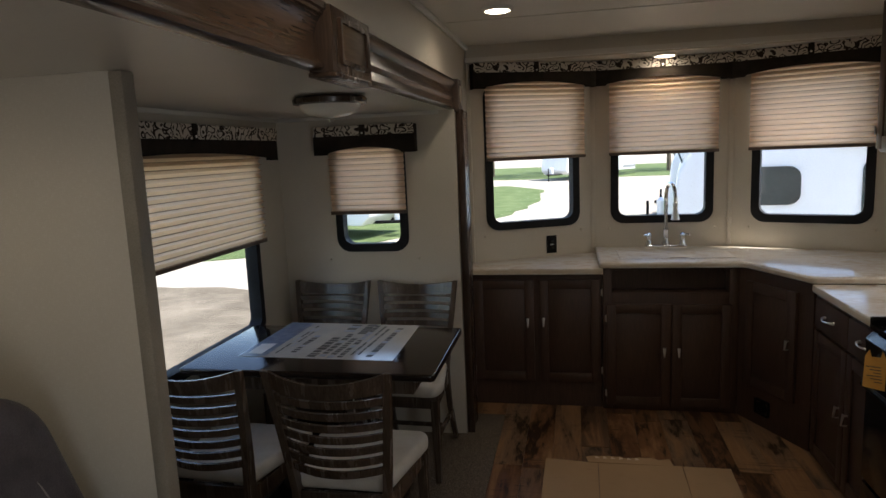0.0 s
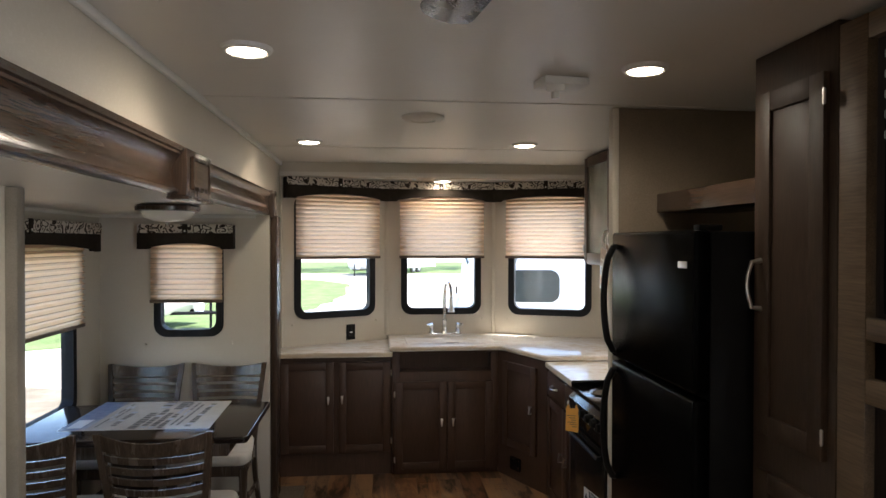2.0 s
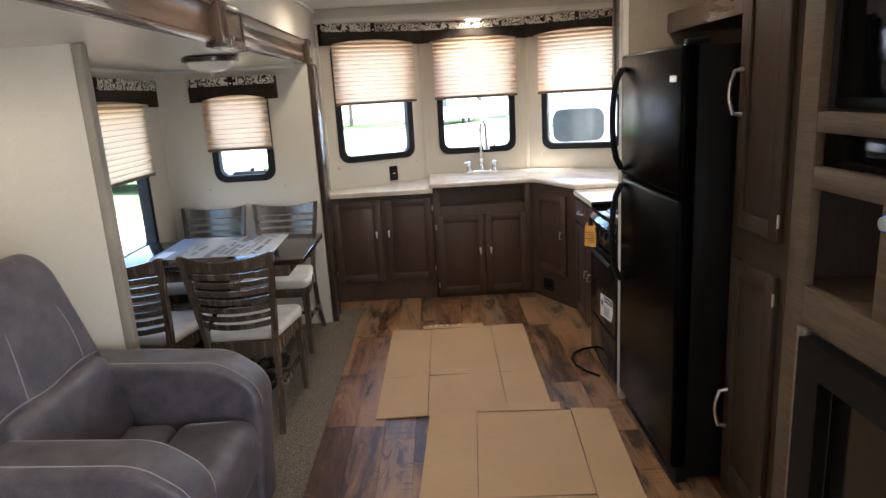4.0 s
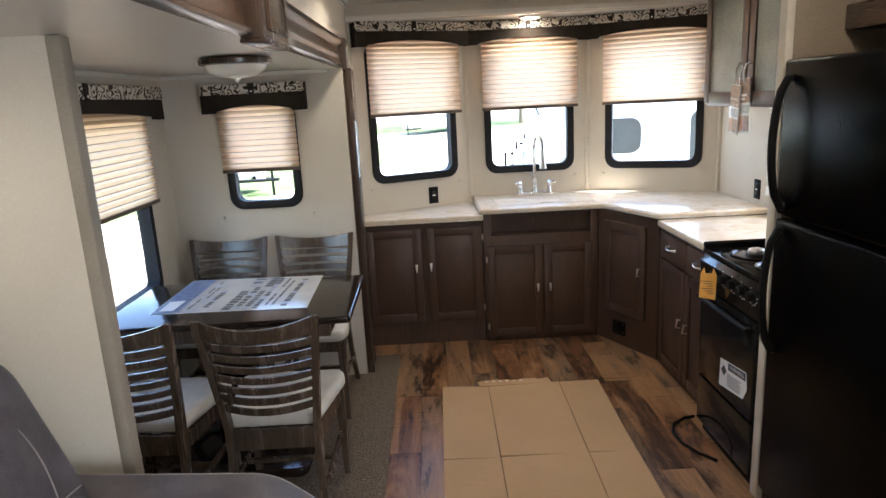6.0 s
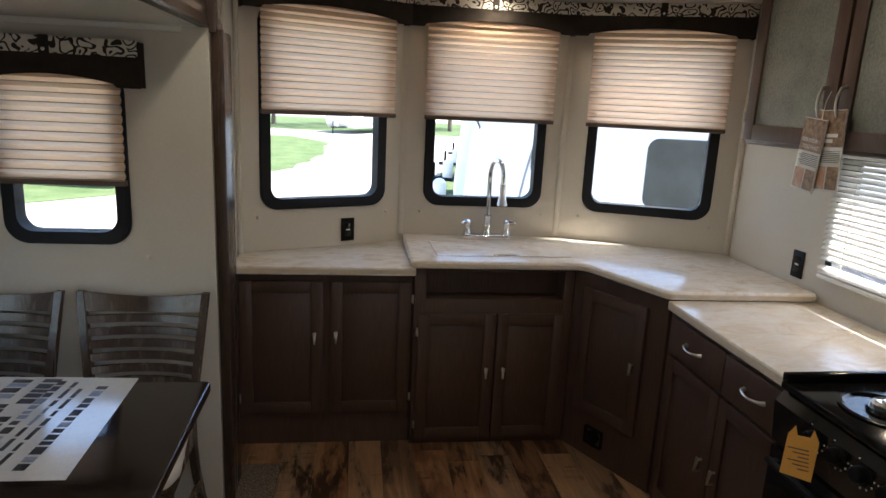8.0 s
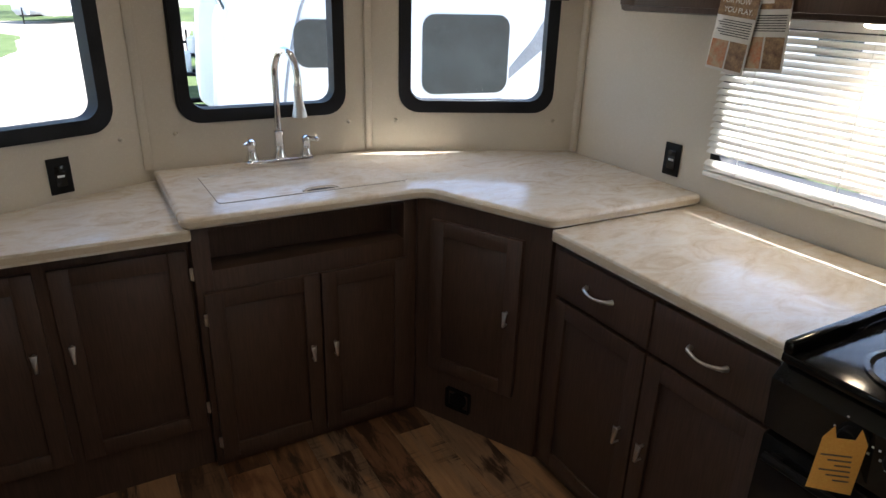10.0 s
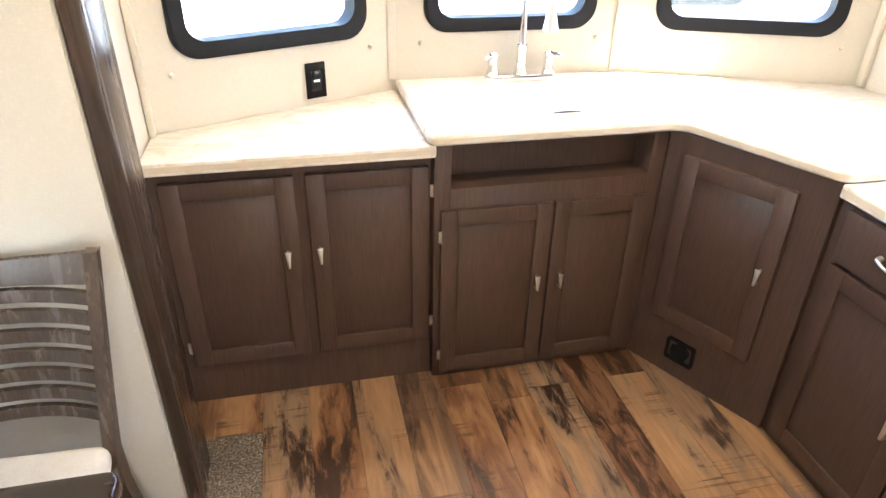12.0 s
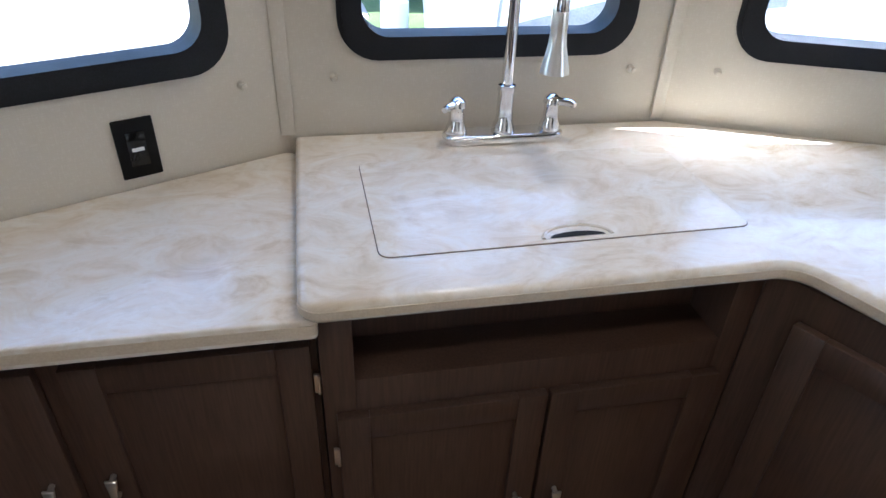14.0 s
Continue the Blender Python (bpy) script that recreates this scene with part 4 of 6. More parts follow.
# ---- stove ----
SX, SY0, SY1 = 0.630, 2.625, 3.155
st = thing("stove", Matrix.Translation((SX, 0, 0)), "black gas range with burners, knobs and an oven door", "stove")
part("body", boxed((0.03, SY0, 0.02), (0.67, SY1, 0.895), 0.004), BLACKPLASTIC, st)
part("cooktop", boxed((0.0, SY0, 0.895), (0.68, SY1, 0.918), 0.006), BLACKGLOSS, st)
bm = bmesh.new()
box(bm, (0.0, SY1 - 0.022, 0.916), (0.68, SY1, 0.944), 0.006)
box(bm, (0.64, SY0, 0.916), (0.68, SY1 - 0.02, 0.95), 0.006)
part("cooktop_rim", bm, BLACKGLOSS, st)
for bx, by in ((0.15, SY1 - 0.20), (0.15, SY0 + 0.11), (0.46, SY1 - 0.17), (0.46, SY0 + 0.12)):
    bu = part("burner", turned(bmesh.new(), [(0.105, 0.0), (0.108, 0.006), (0.098, 0.008), (0.09, 0.002), (0.045, 0.002), (0.042, 0.012), (0.001, 0.012)], 28), BLACKGLOSS, st, "", Matrix.Translation((bx, by, 0.917)))
    part("burner_cap", turned(bmesh.new(), [(0.034, 0), (0.036, 0.012), (0.028, 0.02), (0.026, 0.016), (0.012, 0.016), (0.01, 0.022), (0.001, 0.022)], 24), NICKEL, bu, "bright metal burner", Matrix.Translation((0, 0, 0.01)))
part("control_panel", prism(bmesh.new(), [(0.0, 0.74), (0.03, 0.74), (0.03, 0.894), (0.02, 0.894), (-0.012, 0.86)], -SY1, -SY0, 0.003, UPRIGHT), BLACKGLOSS, st)
for k in range(5):
    y = SY1 - 0.172 - 0.082 * k
    mk = Matrix.Translation((-0.008, y, 0.832)) @ Matrix.Rotation(radians(-90), 4, "Y")
    kn = part("knob", turned(bmesh.new(), [(0.028, 0), (0.028, 0.004), (0.021, 0.006), (0.019, 0.024), (0.016, 0.027), (0.001, 0.027)], 20, mk), BLACKPLASTIC, st)
    bm = bmesh.new()
    for j in range(9):
        a = radians(30 + 30 * j)
        q = mk @ Vector((0.035 * math.cos(a), 0.035 * math.sin(a), 0.001))
        box(bm, q - Vector((0.001, 0.002, 0.002)), q + Vector((0.001, 0.002, 0.002)))
    part("dial_marks", bm, WHITEPL, kn, "pale dial marks")
part("oven_door", boxed((-0.005, SY0 + 0.006, 0.305), (0.035, SY1 - 0.006, 0.73), 0.008), BLACKGLOSS, st)
bm = tube(bmesh.new(), [(-0.024, SY0 + 0.03, 0.69), (-0.024, SY1 - 0.03, 0.69)], 0.010, 10)
for y in (SY0 + 0.05, SY1 - 0.05):
    box(bm, (-0.024, y - 0.012, 0.682), (0.0, y + 0.012, 0.698), 0.003)
part("oven_handle", bm, BLACKPLASTIC, st)
part("lower_drawer", boxed((-0.003, SY0 + 0.006, 0.06), (0.035, SY1 - 0.006, 0.295), 0.008), BLACKGLOSS, st)
part("kick_plate", boxed((0.03, SY0 + 0.01, 0.0), (0.06, SY1 - 0.01, 0.06)), BLACKPLASTIC, st)

# ---- refrigerator ----
fr = thing("refrigerator", Matrix.Translation((0.622, 2.170, 0)), "black textured two-door refrigerator with curved handles", "refrigerator")
FW = 0.37
part("body", boxed((0.06, -FW + 0.01, 0.03), (0.60, FW - 0.01, 1.712), 0.006), BLACKPLASTIC, fr)
for nm, z0, z1 in (("freezer_door", 1.183, 1.717), ("lower_door", 0.08, 1.168)):
    d = part(nm, boxed((0.0, -FW, z0), (0.058, FW, z1), 0.014, seg=3), BLACKSTEEL, fr)
    hz = (1.215, 1.655) if z0 > 1 else (0.68, 1.135)
    pts = [(0.0, FW - 0.055, hz[0])] + [(-0.012 - 0.042 * math.sin(math.pi * k / 10) ** 0.5, FW - 0.055, hz[0] + (hz[1] - hz[0]) * k / 10) for k in range(11)] + [(0.0, FW - 0.055, hz[1])]
    part("handle", tube(bmesh.new(), pts, 0.014, 10), BLACKPLASTIC, d, "curved black handle")
part("toe_grille", boxed((0.03, -FW + 0.02, 0.0), (0.07, FW - 0.02, 0.075), 0.004), BLACKPLASTIC, fr)
part("badge", boxed((-0.004, -FW + 0.05, 1.590), (0.002, -FW + 0.11, 1.613), 0.002), NICKEL, fr, "small silver badge")
part("top_hinge", boxed((0.02, -FW + 0.01, 1.715), (0.10, -FW + 0.05, 1.734), 0.004), BLACKPLASTIC, fr)

# panel beside the refrigerator, back panel and rail above it
solid("wall_fridge_panel", boxed((0.662, 2.572, 0), (WR, 2.607, TOP - 0.001), 0.001), PANELTAN, "tan-brown side panel between refrigerator and stove", "wall")
solid("trim_fridge_panel", boxed((0.634, 2.564, 0), (0.663, 2.615, TOP - 0.002), 0.004), CREAMTRIM, "cream edge trim of the refrigerator panel", "trim")
solid("trim_fridge_rail", boxed((0.838, 1.782, 1.805), (1.16, 2.570, 1.888), 0.004), TRIM, "dark wooden rail above the refrigerator", "trim")

def loft(bm, rows):
    """Skin over rows of four corners."""
    rows = [[bm.verts.new(p) for p in r] for r in rows]
    for a, b in zip(rows, rows[1:]):
        for k in range(4):
            bm.faces.new((a[k], a[(k + 1) % 4], b[(k + 1) % 4], b[k]))
    bm.faces.new(rows[0][::-1]), bm.faces.new(rows[-1])
    return bm


# ---- table ----
tb = thing("dining_table", Matrix.Translation((0, 0, 0)), "dark espresso wooden dinette table with a polished top", "table")
part("tabletop", prism(bmesh.new(), round_poly([(-2.045, 2.80), (-0.975, 2.80), (-0.98, 3.46), (-2.045, 3.46)], [0.01, 0.02, 0.02, 0.01], 4), 0.764, 0.794, 0.007), TABLEW, tb)
bm = bmesh.new()
box(bm, (-2.0, 2.87, 0.687), (-1.075, 2.89, 0.764), 0.003)
box(bm, (-2.0, 3.37, 0.687), (-1.075, 3.39, 0.764), 0.003)
box(bm, (-1.095, 2.891, 0.687), (-1.075, 3.369, 0.764), 0.003)
part("apron", bm, CHAIRW, tb)
part("pedestal", prism(bmesh.new(), rect(-1.66, 3.03, -1.46, 3.24, 0.02), 0.05, 0.764, 0.004), TABLEW, tb)
part("foot", prism(bmesh.new(), rect(-1.88, 2.90, -1.24, 3.37, 0.05), 0.006, 0.05, 0.01), TABLEW, tb)



# ---- chairs ----
def dining_chair(m, label):
    """A ladder-back chair with bowed slats and a padded seat; it faces +y, origin on the floor under the seat."""
    ch = thing("dining_chair", m, label, "chair", "chairs round the dinette table")
    four = ((-1, -1), (1, -1), (1, 1), (-1, 1))
    back = lambda z: -0.195 - 0.20 * max(0, z - 0.44) ** 1.25
    half = lambda z: 0.165 + 0.10 * max(0, z - 0.44)
    for s in (-1, 1):
        rows = []
        for z in (0.006, 0.12, 0.24, 0.36, 0.46, 0.56, 0.66, 0.76, 0.86, 0.925):
            y = back(z) - (0.44 - z) ** 2 * 0.62 if z < 0.44 else back(z)
            x = s * (half(z) + (0.03 * (0.44 - z) if z < 0.44 else 0))
            rows.append([(x + a * 0.0125, y + c * (0.023 - 0.024 * abs(z - 0.46)), z) for a, c in four])
        part("back_leg", loft(bmesh.new(), rows), CHAIRW, ch)
        rows = [[(s * (0.195 + 0.01 * (0.43 - z)) + a * w, 0.19 + 0.02 * (0.43 - z) + c * w, z) for a, c in four] for z, w in ((0.006, 0.013), (0.43, 0.02))]
        part("front_leg", loft(bmesh.new(), rows), CHAIRW, ch)
        part("side_stretcher", boxed((s * 0.186 - 0.009, -0.20, 0.2), (s * 0.186 + 0.009, 0.19, 0.225), 0.003), CHAIRW, ch)
    part("cross_stretcher", boxed((-0.178, -0.02, 0.203), (0.178, 0.0, 0.222), 0.003), CHAIRW, ch)
    bm = bmesh.new()
    box(bm, (-0.2, 0.18, 0.385), (0.2, 0.2, 0.449), 0.003)
    box(bm, (-0.155, -0.205, 0.37), (0.155, -0.185, 0.455), 0.003)
    for s in (-1, 1):
        loft(bm, [[(s * x + a * 0.01, y, 0.417 + c * 0.032) for a, c in four] for x, y in ((0.168, -0.19), (0.198, 0.19))])
    part("seat_frame", bm, CHAIRW, ch)
    seat = prism(bmesh.new(), round_poly([(-0.172, -0.185), (0.172, -0.185), (0.232, 0.15), (0.215, 0.235), (-0.215, 0.235), (-0.232, 0.15)], [0.03, 0.03, 0.06, 0.05, 0.05, 0.06], 5), 0.449, 0.506, 0.026, seg=5)
    part("seat", seat, SEATF, ch, "cream padded fabric seat")
    for i in range(8):
        z = 0.545 + i * 0.0445
        h = 0.0265 if i < 7 else 0.066
        rows = []
        for k in range(11):
            q = -1 + 2 * k / 10
            sag = 0.016 * q * q - 0.016 if i == 7 else 0.006 * q * q - 0.006
            hh = h * (1 - 0.18 * (1 - q * q)) if i == 7 else h
            rows.append([(q * (half(z) - 0.006), back(z + hh * (c + 1) / 2) - 0.048 * (1 - q * q) + a * 0.0065, z + sag + hh * (c + 1) / 2) for a, c in four])
        part("top_rail" if i == 7 else "back_slat", loft(bmesh.new(), rows), CHAIRW, ch)
    return ch


near = dining_chair(pose(-1.262, 2.725, 0, 0, 0, 0), "grey-brown ladder-back dining chair with a cream padded seat")
copy_thing(near, pose(-1.765, 2.725, 0, 0, 0, -3))
copy_thing(near, pose(-1.315, 3.65, 0, 0, 0, 178))
copy_thing(near, pose(-1.81, 3.66, 0, 0, 0, 178))


# ---- recliner ----
def padded(bm, a, b, r, m=None):
    """A soft cushion: a box with wide round edges."""
    return box(bm, a, b, r, m, 5)


rc = thing("recliner", pose(-1.43, 1.42, 0, 0, 0, 0) @ Matrix.Diagonal((1.0, 1.02, 1.06, 1)), "grey leatherette recliner with pale stitching beside the partition", "recliner")
RW2 = 0.41
part("base", padded(bmesh.new(), (-0.42, -RW2 + 0.02, 0.05), (0.44, RW2 - 0.02, 0.30), 0.04), LEATHER, rc)
part("seat", padded(bmesh.new(), (-0.10, -0.24, 0.26), (0.195, 0.24, 0.472), 0.05), LEATHER, rc)
for s in (-1, 1):
    y = s * (RW2 - 0.085)
    prof = round_poly([(-0.40, 0.06), (0.46, 0.06), (0.50, 0.56), (0.36, 0.66), (-0.40, 0.70)], [0.03, 0.04, 0.12, 0.2, 0.1], 8)
    bm = prism(bmesh.new(), prof, -y - 0.088, -y + 0.088, 0.05, UPRIGHT, 5)
    arm = part("arm", bm, LEATHER, rc)
    for off in (-0.064, 0.064):
        line = []
        for k, (x, z) in enumerate(prof):
            a, c = prof[k - 1], prof[(k + 1) % len(prof)]
            nv = Vector((c[1] - a[1], a[0] - c[0])).normalized() * -0.001
            if z > 0.30:
                line.append((x + nv.x, y + off, z + nv.y))
        part("stitching", tube(bmesh.new(), line[::-1], 0.0022, 5), STITCH, arm, "pale seam stitching")
mb = Matrix.Translation((-0.10, 0, 0.36)) @ Matrix.Rotation(radians(-15.5), 4, "Y")
back = part("backrest", prism(bmesh.new(), round_poly([(-0.27, 0), (0.27, 0), (0.305, 0.34), (0.25, 0.745), (-0.25, 0.745), (-0.305, 0.34)], [0.03, 0.03, 0.12, 0.14, 0.14, 0.12], 8), -0.12, 0.12, 0.065, mb @ Matrix.Rotation(radians(90), 4, "Z") @ UPRIGHT, 6), LEATHER, rc)
FACE = 0.122
for y in (-0.12, 0.19):
    part("stitching", tube(bmesh.new(), [tuple(mb @ Vector((FACE - 0.0015 - 0.03 * (k / 10) ** 6, y * (1.0 - 0.35 * (k / 10) ** 2) + 0.02 * math.sin(3 * k / 10), 0.355 + 0.30 * k / 10))) for k in range(11)], 0.0022, 5), STITCH, back, "pale seam stitching")
part("stitching", tube(bmesh.new(), [tuple(mb @ Vector((FACE + 0.001, -0.27 + 0.54 * k / 10, 0.35 + 0.006 * math.sin(k)))) for k in range(11)], 0.0022, 5), STITCH, back, "pale seam stitching")
part("lumbar", padded(bmesh.new(), (0.06, -0.265, 0.05), (0.165, 0.265, 0.345), 0.05, mb), LEATHER, rc)
part("seat_front", padded(bmesh.new(), (0.19, -0.238, 0.262), (0.485, 0.238, 0.477), 0.065), LEATHER, rc)
for y in (-0.17, 0.17):
    part("stitching", tube(bmesh.new(), [(0.24 + 0.0, y, 0.478), (0.36, y * 1.05, 0.4785), (0.43, y * 1.1, 0.470), (0.468, y * 1.12, 0.44), (0.484, y * 1.13, 0.38)], 0.0022, 5), STITCH, rc, "pale seam stitching")


# ---- lamps and ceiling fittings ----
def downlight(x, y, z, power=1.6, r=0.078):
    ob = thing("ceiling_light", Matrix.Translation((x, y, z)), "lit round recessed LED ceiling light with a white rim", "ceiling light", "recessed ceiling lights")
    part("rim", turned(bmesh.new(), [(r * 0.72, -0.012), (r * 0.8, -0.016), (r * 0.95, -0.01), (r, 0.0), (r * 0.7, 0.0)], 28), WHITEPL, ob)
    part("lens", turned(bmesh.new(), [(0.001, -0.0165), (r * 0.6, -0.016), (r * 0.76, -0.012)], 28), LED, ob, "glowing lens")
    li = bpy.data.lights.new("led", "SPOT")
    li.energy, li.color, li.spot_size, li.spot_blend, li.shadow_soft_size = power, (1.0, 0.87, 0.70), radians(165), 0.6, 0.05
    lo = new("led", li)
    lo.parent = ob
    lo.matrix_basis = Matrix.Translation((0, 0, -0.03))


for x, y in ((-0.782, 1.845), (0.51, 1.93), (-0.787, 3.64), (0.488, 3.64), (-0.78, -0.6), (0.5, -0.6)):
    downlight(x, y, TOP)
downlight(0.11, 4.86, BAYTOP)
downlight(-1.75, 1.35, SLIDE_TOP, 0.5)

dl = thing("dinette_lamp", Matrix.Translation((-1.335, 2.86, SLIDE_TOP)), "unlit frosted glass bowl lamp with a dark bronze rim", "ceiling lamp")
part("rim", turned(bmesh.new(), [(0.09, 0.0), (0.13, -0.004), (0.138, -0.012), (0.136, -0.028), (0.118, -0.032)], 36), TRIMV, dl, "dark bronze rim")
part("bowl", turned(bmesh.new(), [(0.118, -0.024), (0.110, -0.045), (0.092, -0.062), (0.06, -0.073), (0.02, -0.079), (0.001, -0.080)], 36), FROST, dl)
part("finial", turned(bmesh.new(), [(0.012, -0.076), (0.012, -0.083), (0.006, -0.091), (0.001, -0.095)], 16), NICKEL, dl)
sd = thing("smoke_detector", Matrix.Translation((-0.178, 2.86, TOP)), "round off-white ceiling speaker grille", "ceiling speaker")
part("body", turned(bmesh.new(), [(0.1, 0), (0.1, -0.008), (0.085, -0.018), (0.06, -0.02), (0.055, -0.014), (0.02, -0.014), (0.001, -0.016)], 32), CREAMTRIM, sd)
al = thing("sprinkler_bracket", Matrix.Translation((0.275, 2.12, TOP)) @ Matrix.Rotation(radians(8), 4, "Z"), "white plastic alarm bracket on the ceiling", "ceiling bracket")
part("plate", boxed((-0.085, -0.055, -0.028), (0.085, 0.055, 0), 0.004), WHITEPL, al)
part("socket", turned(bmesh.new(), [(0.034, -0.028), (0.03, -0.05), (0.015, -0.052), (0.015, -0.075), (0.001, -0.076)], 16, Matrix.Translation((-0.03, -0.02, 0))), WHITEPL, al)


# ---- upper cabinets over the stove counter ----
UX = 1.035
uc = thing("wall_cabinet", Matrix.Translation((0, 0, 0)), "dark brown wall cabinet with two textured glass doors", "wall cabinet")
part("body", boxed((UX, 3.16, 1.525), (WR - 0.003, 4.15, TOP - 0.004), 0.012), CAB, uc)
mu = Matrix.Translation((UX, 4.13, 0)) @ Matrix.Rotation(radians(-90), 4, "Z")
GLASSY = mottled("rain_textured_glass", (0.13, 0.135, 0.115), (0.23, 0.235, 0.20), 0.12, 5, 90, 0.9, 0.004)
for u, w, hx in ((0.0, 0.50, 0.455), (0.515, 0.44, 0.03)):
    d = part("door", door_mesh(w, 0.70, rail=0.06), CAB, uc, "", mu @ Matrix.Translation((u, 0, 1.543)))
    part("glass_panel", boxed((0.055, -0.011, 0.055), (w - 0.055, -0.003, 0.645), 0.002), GLASSY, d, "rain-textured glass panel")
    bm = tube(bmesh.new(), [(0, 0, -0.05), (0, -0.02, -0.045), (0, -0.03, -0.02), (0, -0.032, 0), (0, -0.03, 0.02), (0, -0.02, 0.045), (0, 0, 0.05)], [0.008, 0.006, 0.005, 0.0045, 0.005, 0.006, 0.008], 8)
    part("handle", bm, NICKEL, d, "arched nickel pull", Matrix.Translation((hx, -0.02, 0.15)))
    hinge(d, Matrix.Translation((w + 0.005 if hx < 0.1 else -0.005, -0.02, 0.09)))
part("under_light", turned(bmesh.new(), [(0.04, 0), (0.04, -0.008), (0.03, -0.012), (0.001, -0.012)], 20, Matrix.Translation((1.19, 3.42, 1.525))), LED, uc, "lit round under-cabinet lamp")
li = bpy.data.lights.new("under_cabinet_led", "SPOT")
li.energy, li.color, li.spot_size, li.spot_blend, li.shadow_soft_size = 0.7, (1.0, 0.74, 0.46), radians(150), 0.7, 0.03
lo = new("under_cabinet_led", li)
lo.parent = uc
lo.matrix_basis = Matrix.Translation((1.19, 3.42, 1.505))

mw = thing("microwave", Matrix.Translation((UX, 0, 0)), "black built-in microwave in a brown wooden surround", "microwave")
bm = bmesh.new()
box(bm, (0.0, 2.612, 1.53), (0.325, 3.157, 1.60), 0.004)
box(bm, (0.0, 2.612, 1.93), (0.325, 3.157, TOP - 0.004), 0.004)
box(bm, (0.0, 3.11, 1.601), (0.325, 3.157, 1.929), 0.003)
part("surround", bm, CAB, mw, "brown wooden surround")
part("case", boxed((0.0, 2.613, 1.602), (0.32, 3.109, 1.928), 0.006), BLACKPLASTIC, mw)
part("door_glass", boxed((-0.012, 2.76, 1.62), (0.0, 3.09, 1.91), 0.005), BLACKGLOSS, mw, "glossy black door")
part("keypad", boxed((-0.010, 2.62, 1.62), (0.0, 2.75, 1.91), 0.004), BLACKPLASTIC, mw)
hd = thing("range_hood", Matrix.Translation((0, 0, 0)), "black sloping range hood above the stove", "range hood")
part("canopy", prism(bmesh.new(), [(0.915, 1.39), (WR - 0.003, 1.39), (WR - 0.003, 1.528), (1.045, 1.528), (0.915, 1.445)], -3.15, -2.617, 0.004, UPRIGHT), BLACKPLASTIC, hd)
part("lip", boxed((0.907, 2.617, 1.382), (0.925, 3.15, 1.41), 0.004), BLACKGLOSS, hd)

def words(text, size, material, parent, at):
    """Flat lettering on a face that looks to -x."""
    fc = bpy.data.curves.new("word", "FONT")
    fc.body, fc.size, fc.align_x, fc.align_y = text, size, "CENTER", "CENTER"
    fo = new("word", fc)
    dg = bpy.context.evaluated_depsgraph_get()
    dg.update()
    wm = bpy.data.meshes.new_from_object(fo.evaluated_get(dg))
    bpy.data.objects.remove(fo)
    wm.materials.clear()
    wm.materials.append(material)
    wo = new("word", wm)
    wo.parent = parent
    wo.matrix_basis = at @ Matrix.Rotation(radians(-90), 4, "Z") @ Matrix.Rotation(radians(90), 4, "X")
    return wo


# brochures hung on the wall-cabinet handles
PHOTO = mottled("brown_photo_print", (0.10, 0.05, 0.03), (0.34, 0.22, 0.12), 0.35, 55, 220, 0.02)
PHOTO2 = mottled("warm_photo_print", (0.42, 0.12, 0.04), (0.40, 0.33, 0.22), 0.35, 45, 220, 0.02)
br = thing("brochure_bundle", Matrix.Translation((0.99, 3.645, -0.005)), "bundle of printed product leaflets hung from the cabinet handles", "leaflets")
for k, (y, z0, w, h, tilt) in enumerate(((0.045, 1.395, 0.125, 0.25, 5), (-0.06, 1.405, 0.115, 0.27, -3), (0.0, 1.45, 0.11, 0.22, 9))):
    ml = Matrix.Translation((0.006 * k, y, z0)) @ Matrix.Rotation(radians(tilt), 4, "X") @ Matrix.Rotation(radians(6 * k - 4), 4, "Z")
    lf = part("leaflet", boxed((-0.002, -w / 2, 0), (0.002, w / 2, h), 0.0005), GLOSSPAPER, br, "", ml)
    part("cover_photo", boxed((-0.0030, -w * 0.49, h * 0.55), (-0.0021, w * 0.49, h * 0.99)), PHOTO, lf, "brown cover photo")
    for j in range(0 if k == 0 else 2):
        part("title_bar", boxed((-0.0040, -w * 0.1 - 0.02 * j, h * 0.60 + j * 0.018), (-0.0031, w * 0.44, h * 0.60 + j * 0.018 + 0.012)), PAPER, lf)
    if k == 0:
        words("FOR HOW", 0.019, PAPER, lf, Matrix.Translation((-0.0036, 0.008, h * 0.70)))
        words("YOU PLAY.", 0.019, PAPER, lf, Matrix.Translation((-0.0036, -0.004, h * 0.61)))
    bm = bmesh.new()
    for j in range(7):
        box(bm, (-0.0030, -w * 0.44, h * 0.36 + j * 0.006), (-0.0021, w * (0.3 + 0.06 * (j % 3)), h * 0.36 + 0.0022 + j * 0.006))
    part("print", bm, INK, lf, "lines of small print")
    part("picture", boxed((-0.0030, -w * 0.46, h * 0.03), (-0.0021, -w * 0.02, h * 0.31)), PHOTO, lf)
    part("picture", boxed((-0.0030, w * 0.03, h * 0.03), (-0.0021, w * 0.46, h * 0.31)), PHOTO2, lf)
part("string", tube(bmesh.new(), [(0.0, 0.0, 1.64), (0.0, -0.005, 1.70), (0.01, -0.01, 1.735)], 0.0015, 5), WHITEPL, br)

